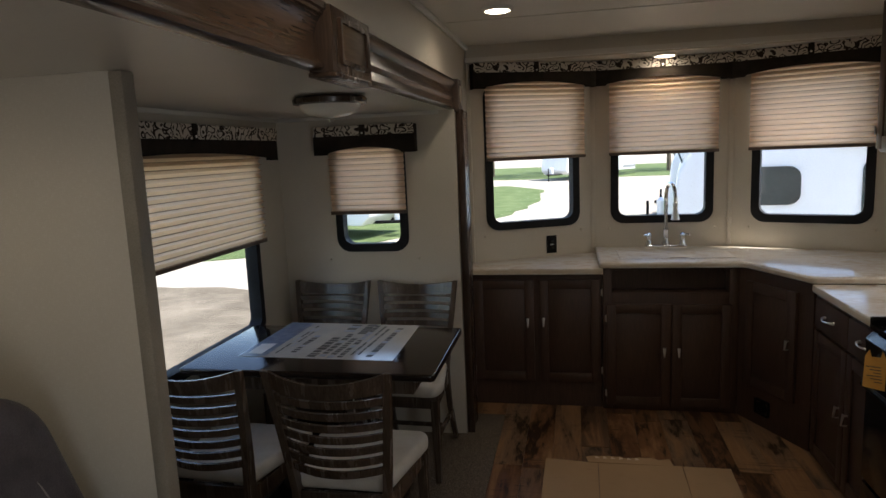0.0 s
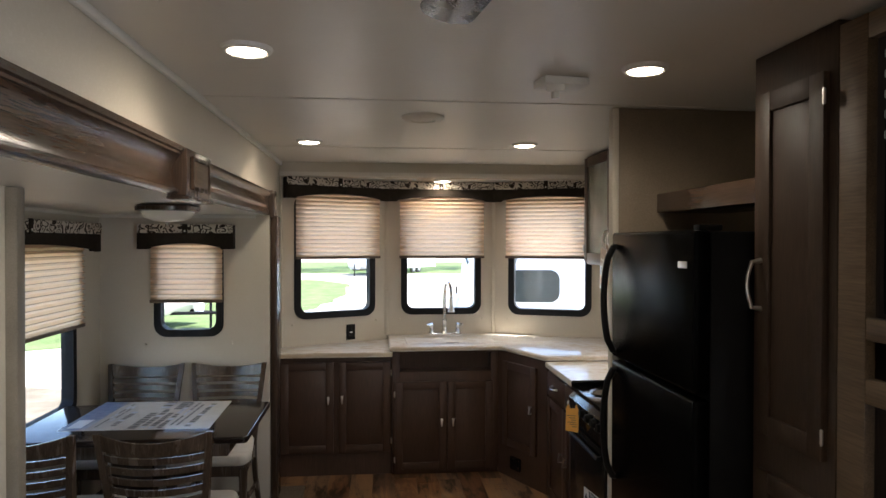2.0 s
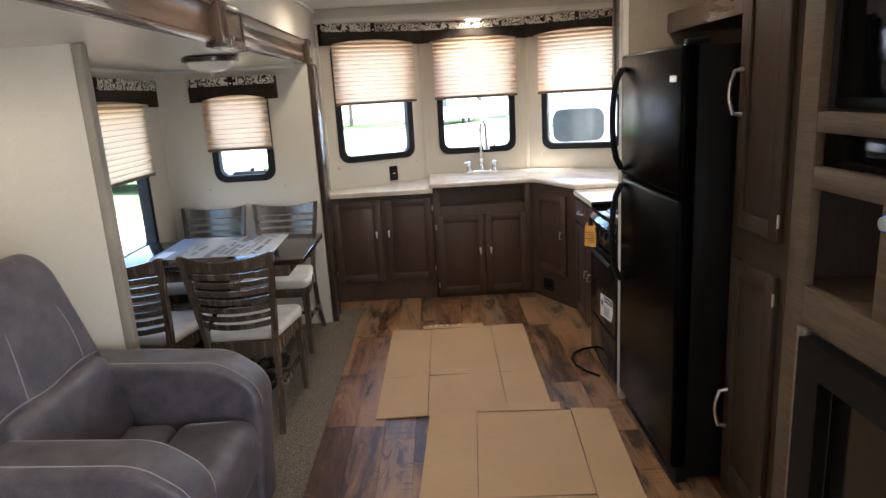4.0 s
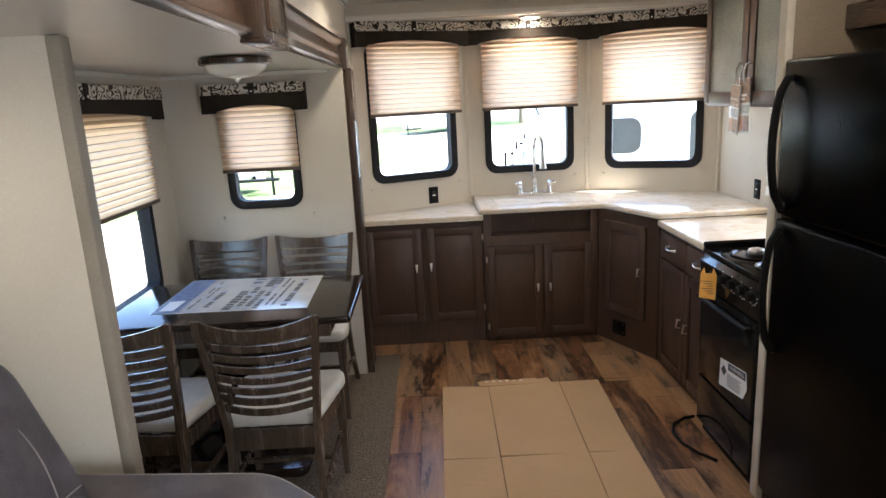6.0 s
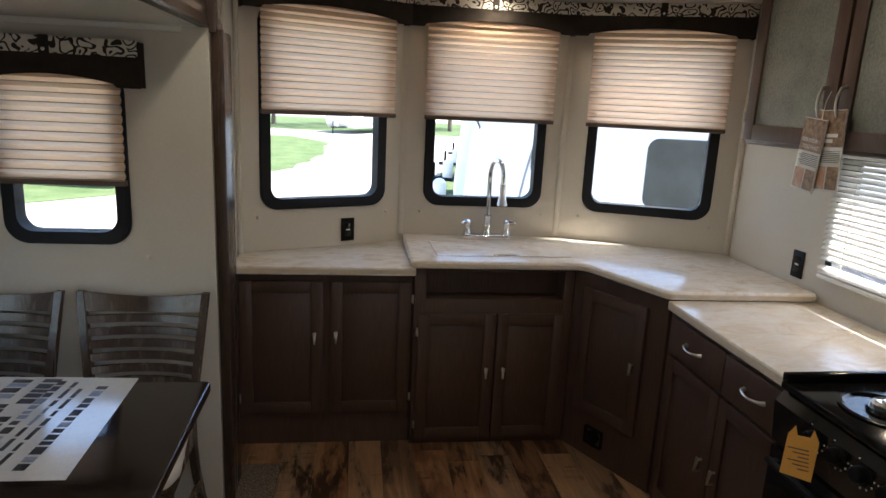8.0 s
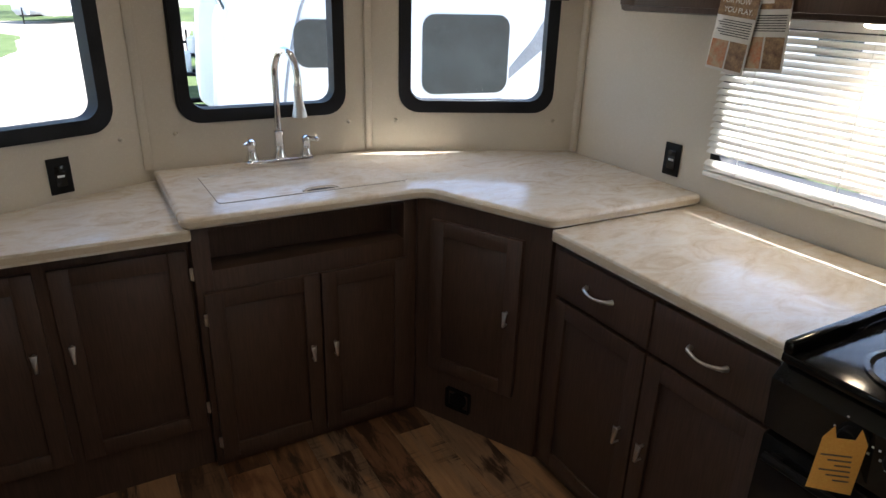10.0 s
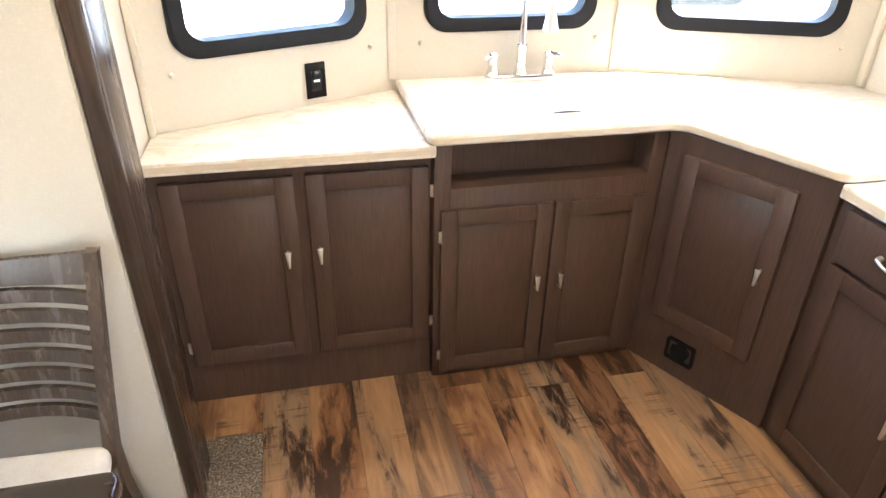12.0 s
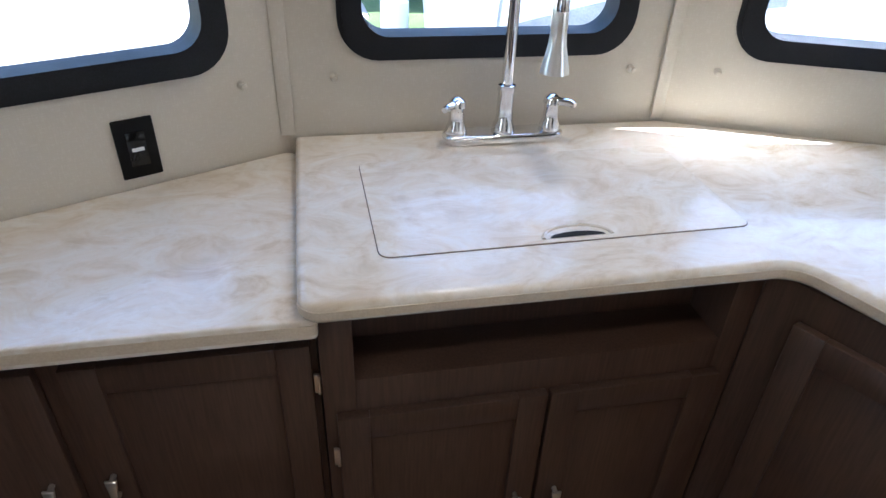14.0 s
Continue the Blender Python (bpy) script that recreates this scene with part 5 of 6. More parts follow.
# orange tag and warning label on the stove
tg = thing("hang_tag", Matrix.Translation((SX - 0.05, 2.985, 0.852)) @ Matrix.Rotation(radians(42), 4, "Z") @ Matrix.Rotation(radians(-7), 4, "X"), "orange paper instruction tag hung on a stove knob", "tag")
part("card", prism(bmesh.new(), [(-0.048, -0.125), (0.026, -0.132), (0.042, -0.02), (0.03, 0.012), (0.022, -0.012), (-0.008, -0.012), (-0.012, 0.014), (-0.03, -0.012)], 0, 0.0012, m=Matrix.Rotation(radians(-90), 4, "Z") @ UPRIGHT), ORANGE, tg)
bm = bmesh.new()
for j in range(6):
    box(bm, (-0.002, -0.02, -0.05 - j * 0.011), (-0.0008, 0.03 - 0.012 * (j % 3), -0.047 - j * 0.011))
part("print", bm, RAIL, tg, "brown lines of small print")

wl = thing("warning_label", Matrix.Translation((SX - 0.0065, 2.80, 0.435)) @ Matrix.Diagonal((1, 0.85, 0.9, 1)) @ Matrix.Rotation(radians(-6), 4, "X"), "white and black warning sticker on the oven door", "sticker")
part("paper", prism(bmesh.new(), [(-0.14, -0.085), (0.12, -0.075), (0.16, -0.02), (0.155, 0.06), (-0.12, 0.055)], 0.0, 0.0012, m=Matrix.Rotation(radians(-90), 4, "Z") @ UPRIGHT), PAPER, wl)
part("black_field", prism(bmesh.new(), [(-0.03, 0.018), (0.15, 0.018), (0.15, 0.055), (-0.03, 0.052)], 0.0015, 0.0024, m=Matrix.Rotation(radians(-90), 4, "Z") @ UPRIGHT), INK, wl)
part("dark_mark", prism(bmesh.new(), [(-0.11, 0.0), (-0.08, 0.03), (-0.05, 0.005), (-0.08, -0.025)], 0.0015, 0.0022, m=Matrix.Rotation(radians(-90), 4, "Z") @ UPRIGHT), INK, wl)
bm = bmesh.new()
for j in range(6):
    box(bm, (-0.0024, -0.10 + 0.02 * (j % 2), -0.008 - j * 0.011), (-0.0013, 0.045, -0.004 - j * 0.011))
part("print", bm, INK, wl, "lines of small print")
words("WARNING", 0.03, PAPER, wl, Matrix.Translation((-0.0028, -0.06, 0.036)))

# stove cord on the floor
cd = [(0.66, 3.25, 0.008), (0.60, 3.235, 0.008), (0.53, 3.18, 0.008), (0.50, 3.10, 0.008), (0.505, 3.0, 0.008), (0.545, 2.91, 0.008), (0.60, 2.84, 0.008)]
solid("power_cord", tube(bmesh.new(), cd, 0.0075, 8), BLACKPLASTIC, "black power cord lying on the floor by the stove", "cord", "thing")

# ---- pantry ----
PX = 0.818
pn = thing("pantry_cabinet", Matrix.Translation((PX, 0, 0)), "tall brown wooden pantry with an upper and a lower door", "pantry cabinet")
part("body", boxed((0, 1.415, 0), (WR - PX - 0.003, 1.792, TOP - 0.003), 0.003), PANTRY, pn)
mp = Matrix.Translation((0, 1.745, 0)) @ Matrix.Rotation(radians(-90), 4, "Z")
for z0, h, hz in ((1.085, 1.05, 0.46), (0.10, 0.87, 0.28)):
    d = cabinet_door(pn, mp @ Matrix.Translation((0, 0, z0)), 0.300, h, None, [(0.306, 0.07), (0.306, h - 0.07)], PANTRY, 0.06)
    bm = tube(bmesh.new(), [(0, 0, -0.075), (0, -0.03, -0.07), (0, -0.042, -0.03), (0, -0.045, 0), (0, -0.042, 0.03), (0, -0.03, 0.07), (0, 0, 0.075)], [0.009, 0.007, 0.006, 0.0055, 0.006, 0.007, 0.009], 8)
    part("handle", bm, NICKEL, d, "arched nickel pull", Matrix.Translation((0.022, -0.02, hz)))

# ---- entertainment centre ----
EY0, EY1 = -0.75, 1.222
M_EC = Matrix.Translation((PX, 0.19, 0))
ec = thing("entertainment_center", M_EC, "weathered taupe wooden media cabinet with niches round a fireplace", "media cabinet")
DX = WR - PX - 0.004
part("back_panel", boxed((DX - 0.02, EY0, 0), (DX, EY1, 2.245)), CAB, ec)
for ya, yb in ((1.125, EY1), (EY0, EY0 + 0.07)):
    part("stile", boxed((0, ya, 0), (0.03, yb, 2.245), 0.003), TAUPE, ec)
for z0, z1 in ((1.434, 1.490), (1.276, 1.338), (0.862, 0.985), (2.18, 2.244), (0.0, 0.12)):
    part("rail", boxed((0.001, EY0 + 0.071, z0), (0.031, 1.1245, z1), 0.003), TAUPE, ec)
for z in (1.441, 1.286, 0.965):
    part("shelf", boxed((0.032, EY0 + 0.03, z - 0.004), (DX - 0.021, 1.21, z + 0.012)), TAUPE, ec)
part("side_panel", boxed((0.032, EY1 - 0.012, 0), (DX - 0.021, EY1, 2.24)), PANTRY, ec)
part("radio_panel", boxed((0.002, 0.25, 0.986), (0.022, 0.828, 1.2755), 0.002), TAUPE, ec, "taupe wooden panel")
bm = bmesh.new()
for k in range(9):
    box(bm, (-0.004, 0.28 + k * 0.055, 1.0), (0.002, 0.33 + k * 0.055, 1.17), 0.002)
part("tambour", bm, TAUPE, ec, "row of upright slats")
solid("media_player", boxed((PX + 0.03, 0.49, 1.3395), (PX + 0.30, 1.245, 1.4325), 0.006), SCREEN, "glossy black media slot under the television", "media player", "thing")
rd = thing("car_radio", Matrix.Translation((PX, 0.89, 1.243)), "black radio with a blue lit ring in the media cabinet", "radio")
part("face", boxed((-0.018, -0.10, -0.026), (0.02, 0.10, 0.026), 0.006), BLACKGLOSS, rd)
part("knob", turned(bmesh.new(), [(0.019, 0), (0.017, 0.014), (0.001, 0.015)], 20, Matrix.Translation((-0.018, 0.075, 0)) @ Matrix.Rotation(radians(-90), 4, "Y")), NICKEL, rd)
part("lit_ring", turned(bmesh.new(), [(0.0205, 0), (0.0205, 0.004), (0.0195, 0.005)], 20, Matrix.Translation((-0.018, 0.075, 0)) @ Matrix.Rotation(radians(-90), 4, "Y")), glow("blue_light", (0.05, 0.12, 1.0), 0.25), rd, "blue lit ring")
part("display", boxed((-0.0195, -0.07, -0.008), (-0.0175, 0.03, 0.014), 0.0005), INKBLUE, rd)
tv = thing("television", Matrix.Translation((PX + 0.03, 0.19, 0.042)), "large black flat television set into the media cabinet", "television")
part("case", boxed((0.012, -0.05, 1.455), (0.06, 1.12, 2.16), 0.006), BLACKPLASTIC, tv)
part("screen", boxed((0.004, -0.02, 1.485), (0.013, 1.09, 2.13), 0.003), SCREEN, tv, "dark glossy screen")
bm = bmesh.new()
for k in range(5):
    ring(bm, rect(-0.014, -0.010, 0.014, 0.010, 0.004), rect(-0.011, -0.007, 0.011, 0.007, 0.003), 0, 0.002, Matrix.Translation((0.0105, 1.104, 1.90 + k * 0.05)) @ Matrix.Rotation(radians(-90), 4, "Z"))
part("port_marks", bm, WHITEPL, tv, "pale outlines beside the screen")
fp = thing("electric_fireplace", Matrix.Translation((PX, 0.19, -0.02)), "black framed electric fireplace with dark glass, unlit", "fireplace")
prof = round_poly([(-1.08, 0.16), (0.35, 0.16), (0.35, 0.87), (-1.08, 0.87)], 0.01, 2)
part("frame", ring(bmesh.new(), [(-y, z) for y, z in prof], [(-y, z) for y, z in round_poly([(-0.97, 0.25), (0.25, 0.25), (0.25, 0.77), (-0.97, 0.77)], 0.01, 2)], -0.012, 0.03, Matrix.Rotation(radians(90), 4, "Z")), BLACKPLASTIC, fp)
part("glass", boxed((0.022, -0.26, 0.24), (0.03, 0.98, 0.78)), BLACKGLOSS, fp)
STONE = mottled("speckled_stone_strip", (0.10, 0.08, 0.065), (0.28, 0.24, 0.2), 0.5, 60, 160, 0.5, 0.002)
solid("trim_fireplace_stone", boxed((PX - 0.006, 1.275, 0.13), (PX + 0.01, 1.325, 0.86), 0.003), STONE, "speckled stone strip beside the fireplace", "trim")

# ---- cardboard on the floor ----
def cardboard(m, xs, ys, label, lean=0.0, seed=1):
    """A sheet of cardboard folded flat: panels divided by creases."""
    rnd = random.Random(seed)
    cb = thing("cardboard_sheet", m, label, "cardboard", "cardboard on the floor")
    for i in range(len(xs) - 1):
        for j in range(len(ys) - 1):
            bm = bmesh.new()
            n = 6
            a, b, c, d = xs[i] + 0.0018, xs[i + 1] - 0.0018, ys[j] + 0.003, ys[j + 1] - 0.003
            lift = [rnd.uniform(0.0, 0.012) for _ in range(4)]
            top = []
            for q in range(n + 1):
                for p in range(n + 1):
                    u, v = p / n, q / n
                    z = 0.0045 + (lift[0] * (1 - u) * (1 - v) + lift[1] * u * (1 - v) + lift[2] * u * v + lift[3] * (1 - u) * v) + 0.003 * math.sin(math.pi * u) * math.sin(math.pi * v)
                    x, y = a + (b - a) * u, c + (d - c) * v
                    top.append((x + lean * y, y, z))
            vt = [bm.verts.new(p) for p in top]
            vb = [bm.verts.new((p[0], p[1], p[2] - 0.004)) for p in top]
            for q in range(n):
                for p in range(n):
                    k = q * (n + 1) + p
                    bm.faces.new((vt[k], vt[k + 1], vt[k + n + 2], vt[k + n + 1]))
                    bm.faces.new((vb[k], vb[k + n + 1], vb[k + n + 2], vb[k + 1]))
            rim = [p for p in range(n)] + [n + (n + 1) * q for q in range(n)] + [(n + 1) * (n + 1) - 1 - p for p in range(n)] + [(n + 1) * (n - q) for q in range(n)]
            for k in range(len(rim)):
                p, q = rim[k], rim[(k + 1) % len(rim)]
                bm.faces.new((vt[p], vb[p], vb[q], vt[q]))
            part("panel", bm, CARD, cb)
    return cb


cb = cardboard(pose(-0.17, 3.11, 0.001, 0, 0, -0.8), [-0.453, -0.185, 0.225, 0.453], [-0.62, -0.145, 0.625], "brown corrugated cardboard sheet with creases on the vinyl floor", 0.0, 3)
bm = bmesh.new()
zig = [(-0.235, 0.617), (-0.245, 0.672)]
rz = random.Random(5)
for k in range(13):
    zig.append((-0.225 + k * 0.031, 0.682 + rz.uniform(-0.014, 0.012) + 0.0005 * k))
zig += [(0.17, 0.695), (0.185, 0.62)]
prism(bm, zig, 0.007, 0.011)
part("torn_flap", bm, CARD, cb, "torn flap of cardboard")
PALE = mottled("torn_paper_edge", (0.62, 0.5, 0.36), (0.72, 0.6, 0.46), 0.9, 20, 300, 0.3)
bm = bmesh.new()
for k in range(6):
    x = -0.20 + k * 0.04
    prism(bm, [(x, 0.658), (x + 0.022, 0.663), (x + 0.012, 0.677 + 0.006 * (k % 2)), (x + 0.002, 0.682)], 0.0112, 0.0122)
part("torn_edge", bm, PALE, cb, "pale torn paper edge")
cb2 = cardboard(pose(0.045, 1.81, 0.012, 0, 0, -3.5), [-0.44, -0.20, 0.27, 0.46], [-0.66, -0.05, 0.665], "brown corrugated cardboard sheet lapped over the first", 0.0, 8)

part("folded_flap", prism(bmesh.new(), [(-0.20, 0.66), (0.22, 0.655), (0.225, 0.735), (-0.19, 0.745)], 0.010, 0.014), CARD, cb2, "folded flap of cardboard")

# ---- paper on the table ----
pp = thing("printed_sheet", pose(-1.52, 3.225, 0.7945, 0, 0, -3), "glossy printed dealer sheet with photos lying on the table", "paper")
part("sheet", prism(bmesh.new(), [(-0.335, -0.275), (0.355, -0.255), (0.315, 0.27), (-0.36, 0.265)], 0.0, 0.0015), SLEEVE, pp)
part("header", prism(bmesh.new(), [(-0.33, -0.27), (-0.215, -0.267), (-0.235, 0.262), (-0.355, 0.26)], 0.0018, 0.0024), INKBLUE, pp, "blue-grey photo header")
part("photo", prism(bmesh.new(), [(-0.31, -0.24), (-0.245, -0.238), (-0.25, -0.09), (-0.32, -0.10)], 0.0026, 0.003), PAPER, pp, "pale trailer shape on the photo")
rng = random.Random(12)
for x, w, y0, y1, big in ((-0.192, 0.010, -0.22, 0.20, 0), (-0.168, 0.010, -0.12, 0.12, 0), (-0.128, 0.028, -0.20, 0.03, 1), (-0.03, 0.045, -0.25, 0.02, 1), (0.022, 0.03, -0.24, 0.08, 1), (-0.02, 0.055, 0.13, 0.25, 1), (0.064, 0.03, -0.25, 0.02, 1), (0.06, 0.05, 0.10, 0.24, 1), (0.105, 0.025, -0.24, 0.24, 1), (0.15, 0.012, -0.2, 0.2, 0), (0.18, 0.012, -0.2, 0.14, 0), (0.225, 0.03, -0.22, 0.2, 1)):
    y = y0
    while y < y1:
        step = rng.uniform(0.014, 0.034) if big else rng.uniform(0.03, 0.06)
        part("print_bar", boxed((x, y, 0.0016), (x + w * rng.uniform(0.75, 1.0), y + step, 0.0021)), INKBLUE if rng.random() < 0.2 else INK, pp)
        y += step + rng.uniform(0.006, 0.014)

# ---- ceiling fan ----
fan = thing("ceiling_fan", pose(-0.15, 0.50, TOP, 0, 0, -14.6), "dark ceiling fan with five wooden blades", "ceiling fan")
part("canopy", turned(bmesh.new(), [(0.075, 0), (0.072, -0.02), (0.04, -0.05), (0.014, -0.055), (0.014, -0.105)], 28), TRIMV, fan)
part("motor", turned(bmesh.new(), [(0.04, -0.100), (0.10, -0.110), (0.115, -0.140), (0.11, -0.180), (0.07, -0.200), (0.001, -0.203)], 32), TRIMV, fan)
for k in range(5):
    mb2 = Matrix.Rotation(radians(115 + 72 * k), 4, "Z") @ Matrix.Translation((0, 0, -0.150)) @ Matrix.Rotation(radians(11), 4, "X")
    bl = part("blade", prism(bmesh.new(), round_poly([(0.17, -0.045), (0.61, -0.055), (0.61, 0.055), (0.17, 0.045)], [0.02, 0.05, 0.05, 0.02], 6), -0.004, 0.004, 0.002, mb2), TRIMV, fan)
    part("blade_iron", boxed((0.09, -0.018, -0.012), (0.22, 0.018, -0.004), 0.003, mb2), NICKEL, bl)

# ---- outside: yard, trailers, trees ----
GZ = -1.0
ground = solid("ground", prism(bmesh.new(), rect(-500, -500, 500, 500), GZ - 0.05, GZ), GROUND, "pale gravel yard with patches of grass", "ground")


def trailer(m, length, label, height=2.9, nose=0.9, width=2.4):
    """A travel trailer: body with a raked nose, windows, stripe, door, wheels, hitch; its long side faces -y, nose to -x."""
    tr = thing("travel_trailer", m, label, "trailer", "parked trailers")
    prof = round_poly([(0.0, 0.75), (0.35, 0.45), (length, 0.45), (length, 0.45 + height), (nose, 0.45 + height), (0.12, 0.45 + height * 0.62)], [0.2, 0.1, 0.06, 0.15, 0.5, 0.7], 7)
    part("body", prism(bmesh.new(), prof, 0, width, 0.05, UPRIGHT @ Matrix.Translation((0, 0, -width)), 3), RVWHITE, tr)
    for x, z, w, h in ((0.8, 1.78, 0.75, 0.48), (2.2, 1.47, 1.05, 0.86), (length - 1.9, 1.75, 0.9, 0.6)):
        wn2 = part("window", prism(bmesh.new(), rect(x, z, x + w, z + h, 0.14, 6), 0.0, 0.02, m=UPRIGHT), RVGLASS, tr, "dark tinted window")
    sw = [(3.28, 1.75), (3.55, 2.05), (3.9, 2.6), (4.1, 3.0), (4.45, 3.0), (4.1, 2.45), (3.7, 1.95), (3.28, 1.62)]
    part("swoosh", prism(bmesh.new(), sw, 0.002, 0.006, m=UPRIGHT), RVGREY, tr, "grey curved graphic")
    part("stripe", boxed((0.4, -0.012, 0.62), (length - 0.05, -0.004, 0.85)), RVGREY, tr, "grey lower stripe")
    part("roof_edge", boxed((nose, -0.03, 0.43 + height), (length, 0.01, 0.49 + height), 0.01), RVGREY, tr)
    part("awning", boxed((1.9, -0.14, 2.52), (length - 0.6, -0.004, 2.64), 0.04), RVGREY, tr, "rolled grey awning")
    part("nose_band", prism(bmesh.new(), [(0.42, 0.95), (1.9, 1.35), (3.2, 1.4), (3.2, 1.25), (1.9, 1.12), (0.5, 0.86)], 0.007, 0.011, m=UPRIGHT), RVGREY, tr, "dark curved band")
    part("vent", boxed((3.85, -0.03, 1.45), (4.25, -0.004, 1.8), 0.01), RVGREY, tr, "louvred grey vent")
    part("front_window", prism(bmesh.new(), [(0.25, 0.0), (1.45, 0.0), (1.35, 0.5), (0.35, 0.5)], -0.012, 0.012, 0.004, Matrix.Translation((0.24, width * 0.15, 0.5 + height * 0.58)) @ Matrix.Rotation(radians(90), 4, "Z") @ Matrix.Rotation(radians(-22), 4, "X") @ UPRIGHT), RVGLASS, tr, "dark tinted front window")
    seam = [(0.62 + 0.9 * (1 - math.cos(a)), -0.006, 0.55 + (height - 0.35) * math.sin(a)) for a in (math.pi / 2 * k / 12 for k in range(13))]
    part("cap_seam", tube(bmesh.new(), seam, 0.014, 6), RVGREY, tr, "dark seam of the moulded front cap")
    part("side_badge", turned(bmesh.new(), [(0.17, 0.0), (0.17, 0.012), (0.001, 0.013)], 20, Matrix.Translation((4.02, -0.002, 2.02)) @ Matrix.Rotation(radians(90), 4, "X")), BADGEBLUE, tr, "round blue badge")
    part("entry_door", boxed((length - 2.7, -0.025, 0.6), (length - 2.05, -0.004, 2.5), 0.02), RVWHITE, tr)
    for x in (length * 0.62, length * 0.62 + 0.85):
        wh = part("wheel", turned(bmesh.new(), [(0.2, 0), (0.36, 0.01), (0.38, 0.06), (0.38, 0.2), (0.2, 0.22)], 24, Matrix.Translation((x, 0.24, 0.38)) @ Matrix.Rotation(radians(90), 4, "X")), RUBBER, tr)
        part("rim", turned(bmesh.new(), [(0.21, 0), (0.2, 0.03), (0.06, 0.05), (0.001, 0.05)], 18, Matrix.Translation((x, 0.03, 0.38)) @ Matrix.Rotation(radians(90), 4, "X")), RVGREY, wh)
    bm = bmesh.new()
    for y in (0.6, 1.8):
        tube(bm, [(0.5, y, 0.5), (-0.9, width / 2, 0.5)], 0.05, 8)
    tube(bm, [(-0.7, width / 2, 0.95), (-0.7, width / 2, 0.0)], 0.04, 8)
    part("hitch", bm, BLACKPLASTIC, tr, "black A-frame hitch")
    part("gas_bottle", turned(bmesh.new(), [(0.001, 0.5), (0.14, 0.5), (0.15, 0.6), (0.15, 0.95), (0.08, 1.03), (0.001, 1.05)], 20, Matrix.Translation((-0.3, width / 2, 0))), RVWHITE, tr)
    return tr


YARD = Matrix.Translation((-0.285, 4.44, 0)) @ Matrix.Rotation(radians(-4.6), 4, "Z") @ Matrix.Translation((0.285, -4.44, 0))
first = trailer(YARD @ pose(0.35, 9.5, GZ, 0, 0, -4), 10.0, "white travel trailer with dark windows and a grey swoosh")
copy_thing(first, YARD @ pose(0.55, 14.2, GZ, 0, 0, -4))
copy_thing(first, YARD @ pose(1.0, 18.9, GZ, 0, 0, -4))
copy_thing(first, YARD @ pose(1.6, 23.7, GZ, 0, 0, -3))
copy_thing(first, YARD @ pose(2.2, 28.5, GZ, 0, 0, -3))
copy_thing(first, YARD @ pose(-4.6, 50.0, GZ, 0, 0, 60))
copy_thing(first, YARD @ pose(-8.0, 31.0, GZ, 0, 0, 172))
copy_thing(first, YARD @ pose(-9.5, 38.0, GZ, 0, 0, 170))
copy_thing(first, YARD @ pose(-7.2, 21.0, GZ, 0, 0, 168))
copy_thing(first, YARD @ pose(-30.0, 14.0, GZ, 0, 0, 95))


def lawn(outline, seed, name="lawn", material=None, label="mown grass patch beside the gravel drive"):
    """A patch of grass with an uneven edge."""
    rnd = random.Random(seed)
    pts = []
    for (x0, y0), (x1, y1) in zip(outline, outline[1:] + outline[:1]):
        n = max(2, int(math.hypot(x1 - x0, y1 - y0) / 1.2))
        pts += [(x0 + (x1 - x0) * k / n + rnd.uniform(-0.18, 0.18), y0 + (y1 - y0) * k / n + rnd.uniform(-0.18, 0.18)) for k in range(n)]
    return solid(name, prism(bmesh.new(), pts, GZ - 0.02, GZ + 0.02), material or GRASS, label, name, m=YARD)


lawn([(-42, 10), (-14, 13), (-8.5, 16.5), (-6.2, 20.5), (-4.6, 26), (-4.4, 32), (-5.2, 40), (-8, 45), (-42, 48)], 1)
lawn([(-0.6, 9.2), (0.2, 8.6), (12, 8.0), (14, 60), (4.5, 60), (2.6, 40), (0.3, 20)], 2)
lawn([(-60, 54), (60, 54), (60, 85), (-60, 85)], 3)
lawn([(-60, -12), (-22, -12), (-21, 4), (-24, 9.5), (-60, 9)], 4)
lawn([(-5.5, -3), (-3.6, -3), (-3.5, 3.4), (-4.4, 3.6), (-5.6, 2)], 5)

# area of ground in a darker brown-grey than the gravel round it
lawn([(-20, -6), (-5.8, -6), (-5.8, 2.2), (-4.6, 3.8), (-3.6, 3.6), (-2.9, 6.5), (-5.5, 11.5), (-13.5, 12.4), (-20, 9.4)], 6, "dirt_lot", DARK_GROUND, "darker brown-grey area of ground beside the slide-out")

LEAF = mottled("tree_foliage", (0.04, 0.08, 0.02), (0.10, 0.16, 0.04), 0.8, 3, 30, 0.2)
BARK = mottled("tree_bark", (0.10, 0.075, 0.05), (0.17, 0.13, 0.09), 0.9, 6, 50, 0.6, 0.01)


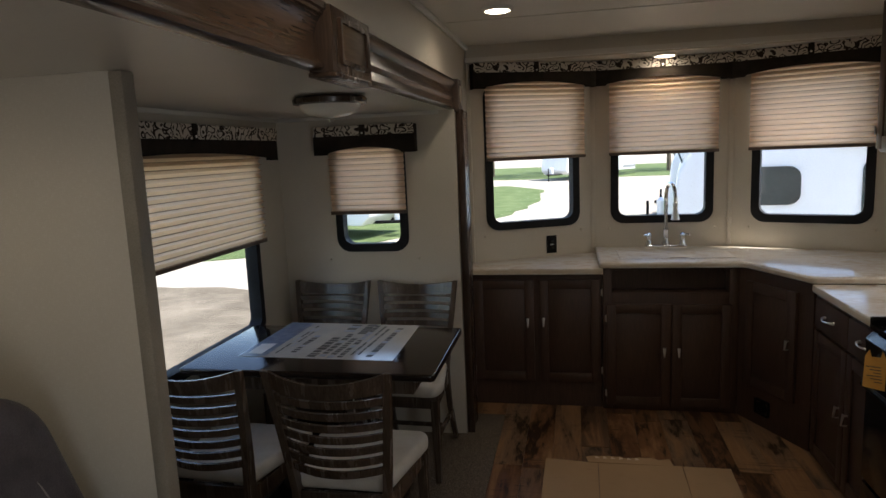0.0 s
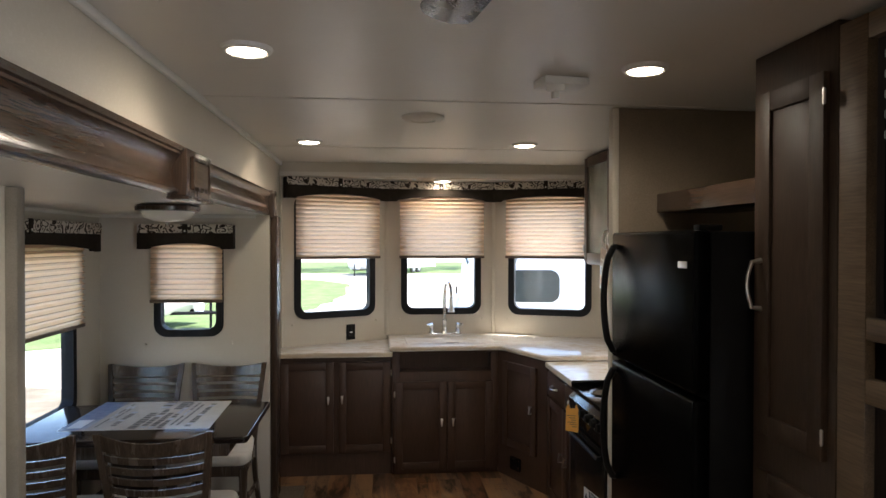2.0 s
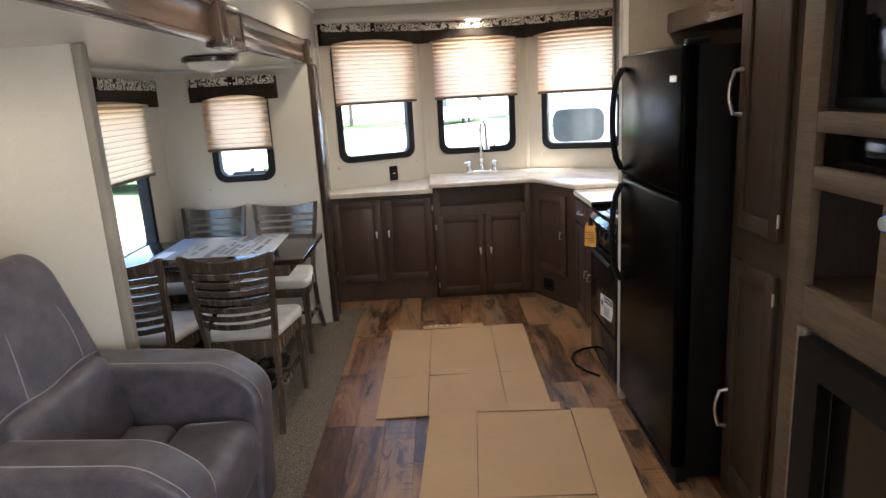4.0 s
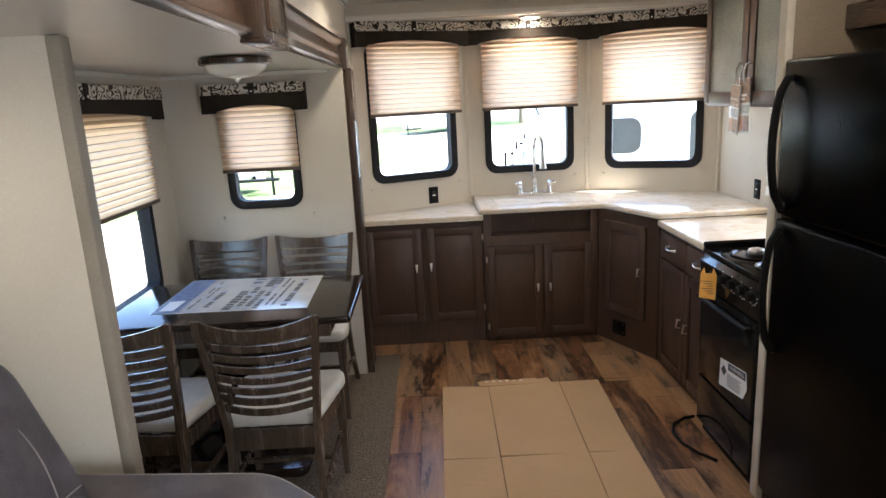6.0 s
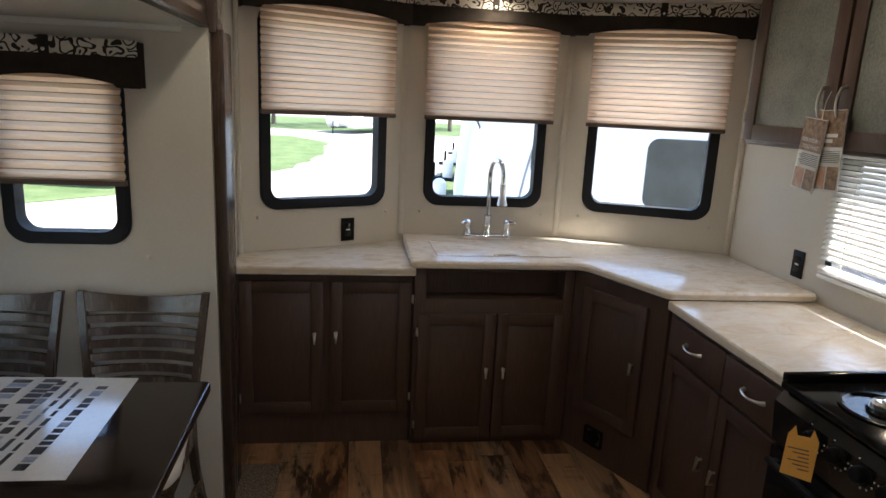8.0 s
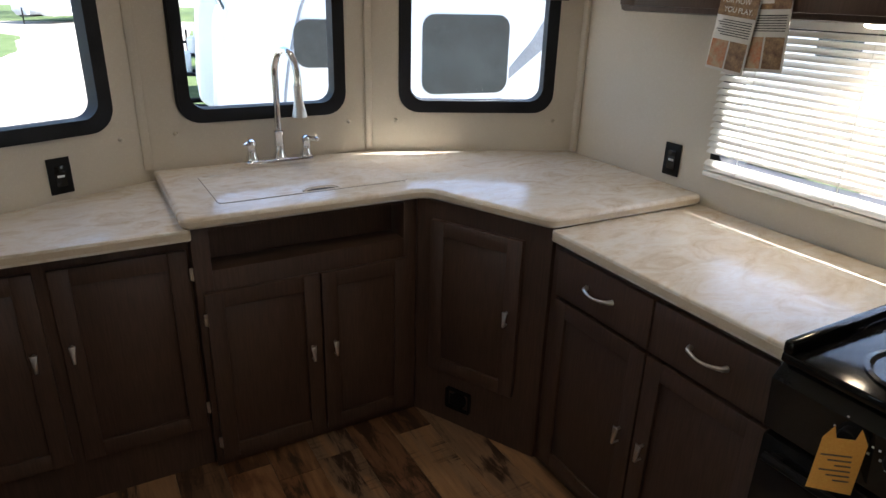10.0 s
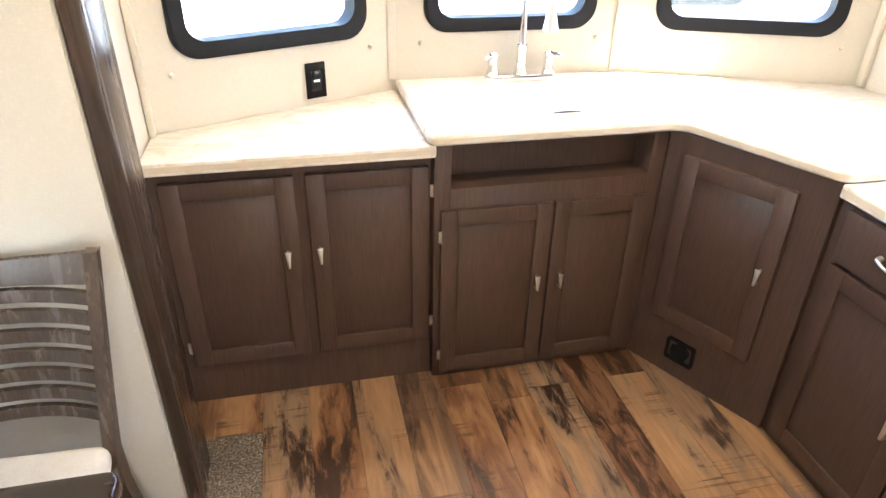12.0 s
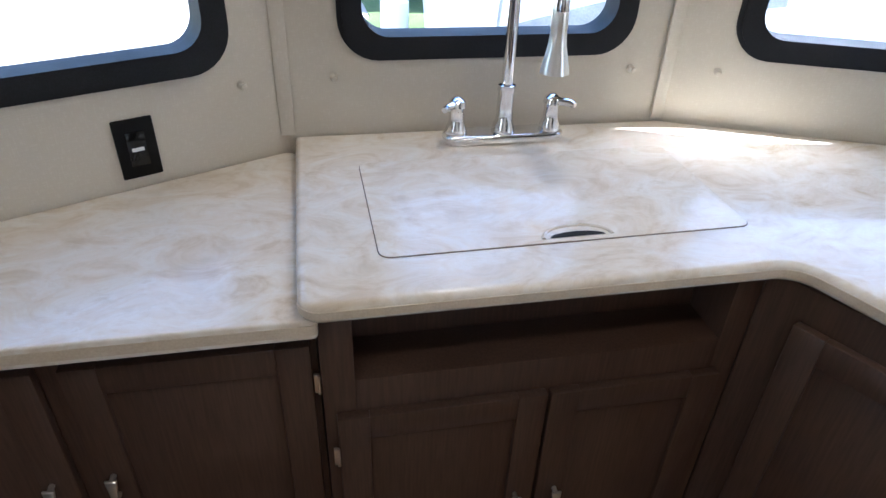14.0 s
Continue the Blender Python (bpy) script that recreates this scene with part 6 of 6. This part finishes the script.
def tree(m, h, seed):
    rnd = random.Random(seed)
    tr = thing("tree", m, "leafy green tree at the edge of the yard", "tree", "yard trees")
    bm = tube(bmesh.new(), [(0, 0, 0), (0.05, 0, h * 0.25), (0.0, 0.06, h * 0.55), (0.05, 0.05, h * 0.85)], [0.22, 0.17, 0.11, 0.03], 8)
    tips = []
    for k in range(9):
        a, z = rnd.uniform(0, 6.28), h * rnd.uniform(0.3, 0.7)
        e = Vector((math.cos(a) * h * 0.25, math.sin(a) * h * 0.25, z + h * rnd.uniform(0.1, 0.25)))
        tube(bm, [(0, 0.03, z), tuple(e * 0.5 + Vector((0, 0, z * 0.5))), tuple(e)], [0.07, 0.045, 0.015], 6)
        tips.append(e)
    part("trunk", bm, BARK, tr)
    verts, faces = [], []
    tips.append(Vector((0, 0, h * 0.9)))
    for k in range(2600):
        c = rnd.choice(tips) + Vector((rnd.gauss(0, 1), rnd.gauss(0, 1), rnd.gauss(0, 0.8))) * h * 0.085
        u = Vector((rnd.gauss(0, 1), rnd.gauss(0, 1), rnd.gauss(0, 1))).normalized()
        w = u.cross(Vector((rnd.gauss(0, 1), rnd.gauss(0, 1), rnd.gauss(0, 1)))).normalized()
        s = rnd.uniform(0.09, 0.2)
        i = len(verts)
        verts += [c - u * s, c + w * s * 0.5, c + u * s, c - w * s * 0.5]
        faces.append((i, i + 1, i + 2, i + 3))
    me = bpy.data.meshes.new("crown")
    me.from_pydata([tuple(v) for v in verts], [], faces)
    me.materials.append(LEAF)
    cr = new("crown", me)
    cr.parent = tr
    return tr


t1 = tree(pose(-8, 62, GZ), 9.0, 1)
t2 = tree(pose(2, 66, GZ), 11.0, 2)
for i, (x, y) in enumerate(((-20, 58), (-14, 66), (-2, 60), (8, 62), (14, 68), (-28, 62), (-42, 30), (-45, 18), (-44, 6), (-40, -6))):
    copy_thing(t1 if i % 2 else t2, pose(x, y, GZ, 0, 0, 47 * i))

# garden hose on the gravel beside the slide-out
hose = [(-6.3 - 3.4 * k / 16, 7.6 + 4.9 * k / 16 + 0.12 * math.sin(k * 1.3) + 0.06 * math.sin(k * 2.9), GZ + 0.028) for k in range(17)]
solid("garden_hose", tube(bmesh.new(), hose, 0.03, 8), mottled("yellow_hose_rubber", (0.62, 0.47, 0.12), (0.7, 0.55, 0.18), 0.5, 6, 200, 0.1), "yellow garden hose lying across the gravel", "hose", "thing")

# ---- floor planks ----
PW = 0.152
rp = random.Random(11)
plank_meshes = {}


def plank_mesh(w, l):
    key = (round(w, 3), round(l, 3))
    if key not in plank_meshes:
        plank_meshes[key] = mesh("plank", boxed((0.0005, 0.0005, -0.0075), (w - 0.0005, l - 0.0005, 0.0), 0.0008, seg=1), PLANK, 0)
    return plank_meshes[key]


def lay(x, y, w, l):
    ob = new("plank", plank_mesh(w, l))
    ob.parent = floor
    ob.matrix_basis = Matrix.Translation((x, y, 0))


col = 0
x = CARPET_X
while x < WR - 0.02:
    w = min(PW, WR - x)
    y = BACK - rp.uniform(0.05, 0.9)
    while y < 4.6:
        l = rp.choice((0.61, 0.915, 1.22))
        a, b = max(y, BACK), min(y + l, 4.62)
        if b - a > 0.02:
            lay(x, a, w, b - a)
        y += l
    x += PW
for k, (a, b) in enumerate(((4.302, 4.62),)):
    for j in range(2):
        lay(CARPET_X - PW * (j + 1) + 0.0, a, PW, b - a)
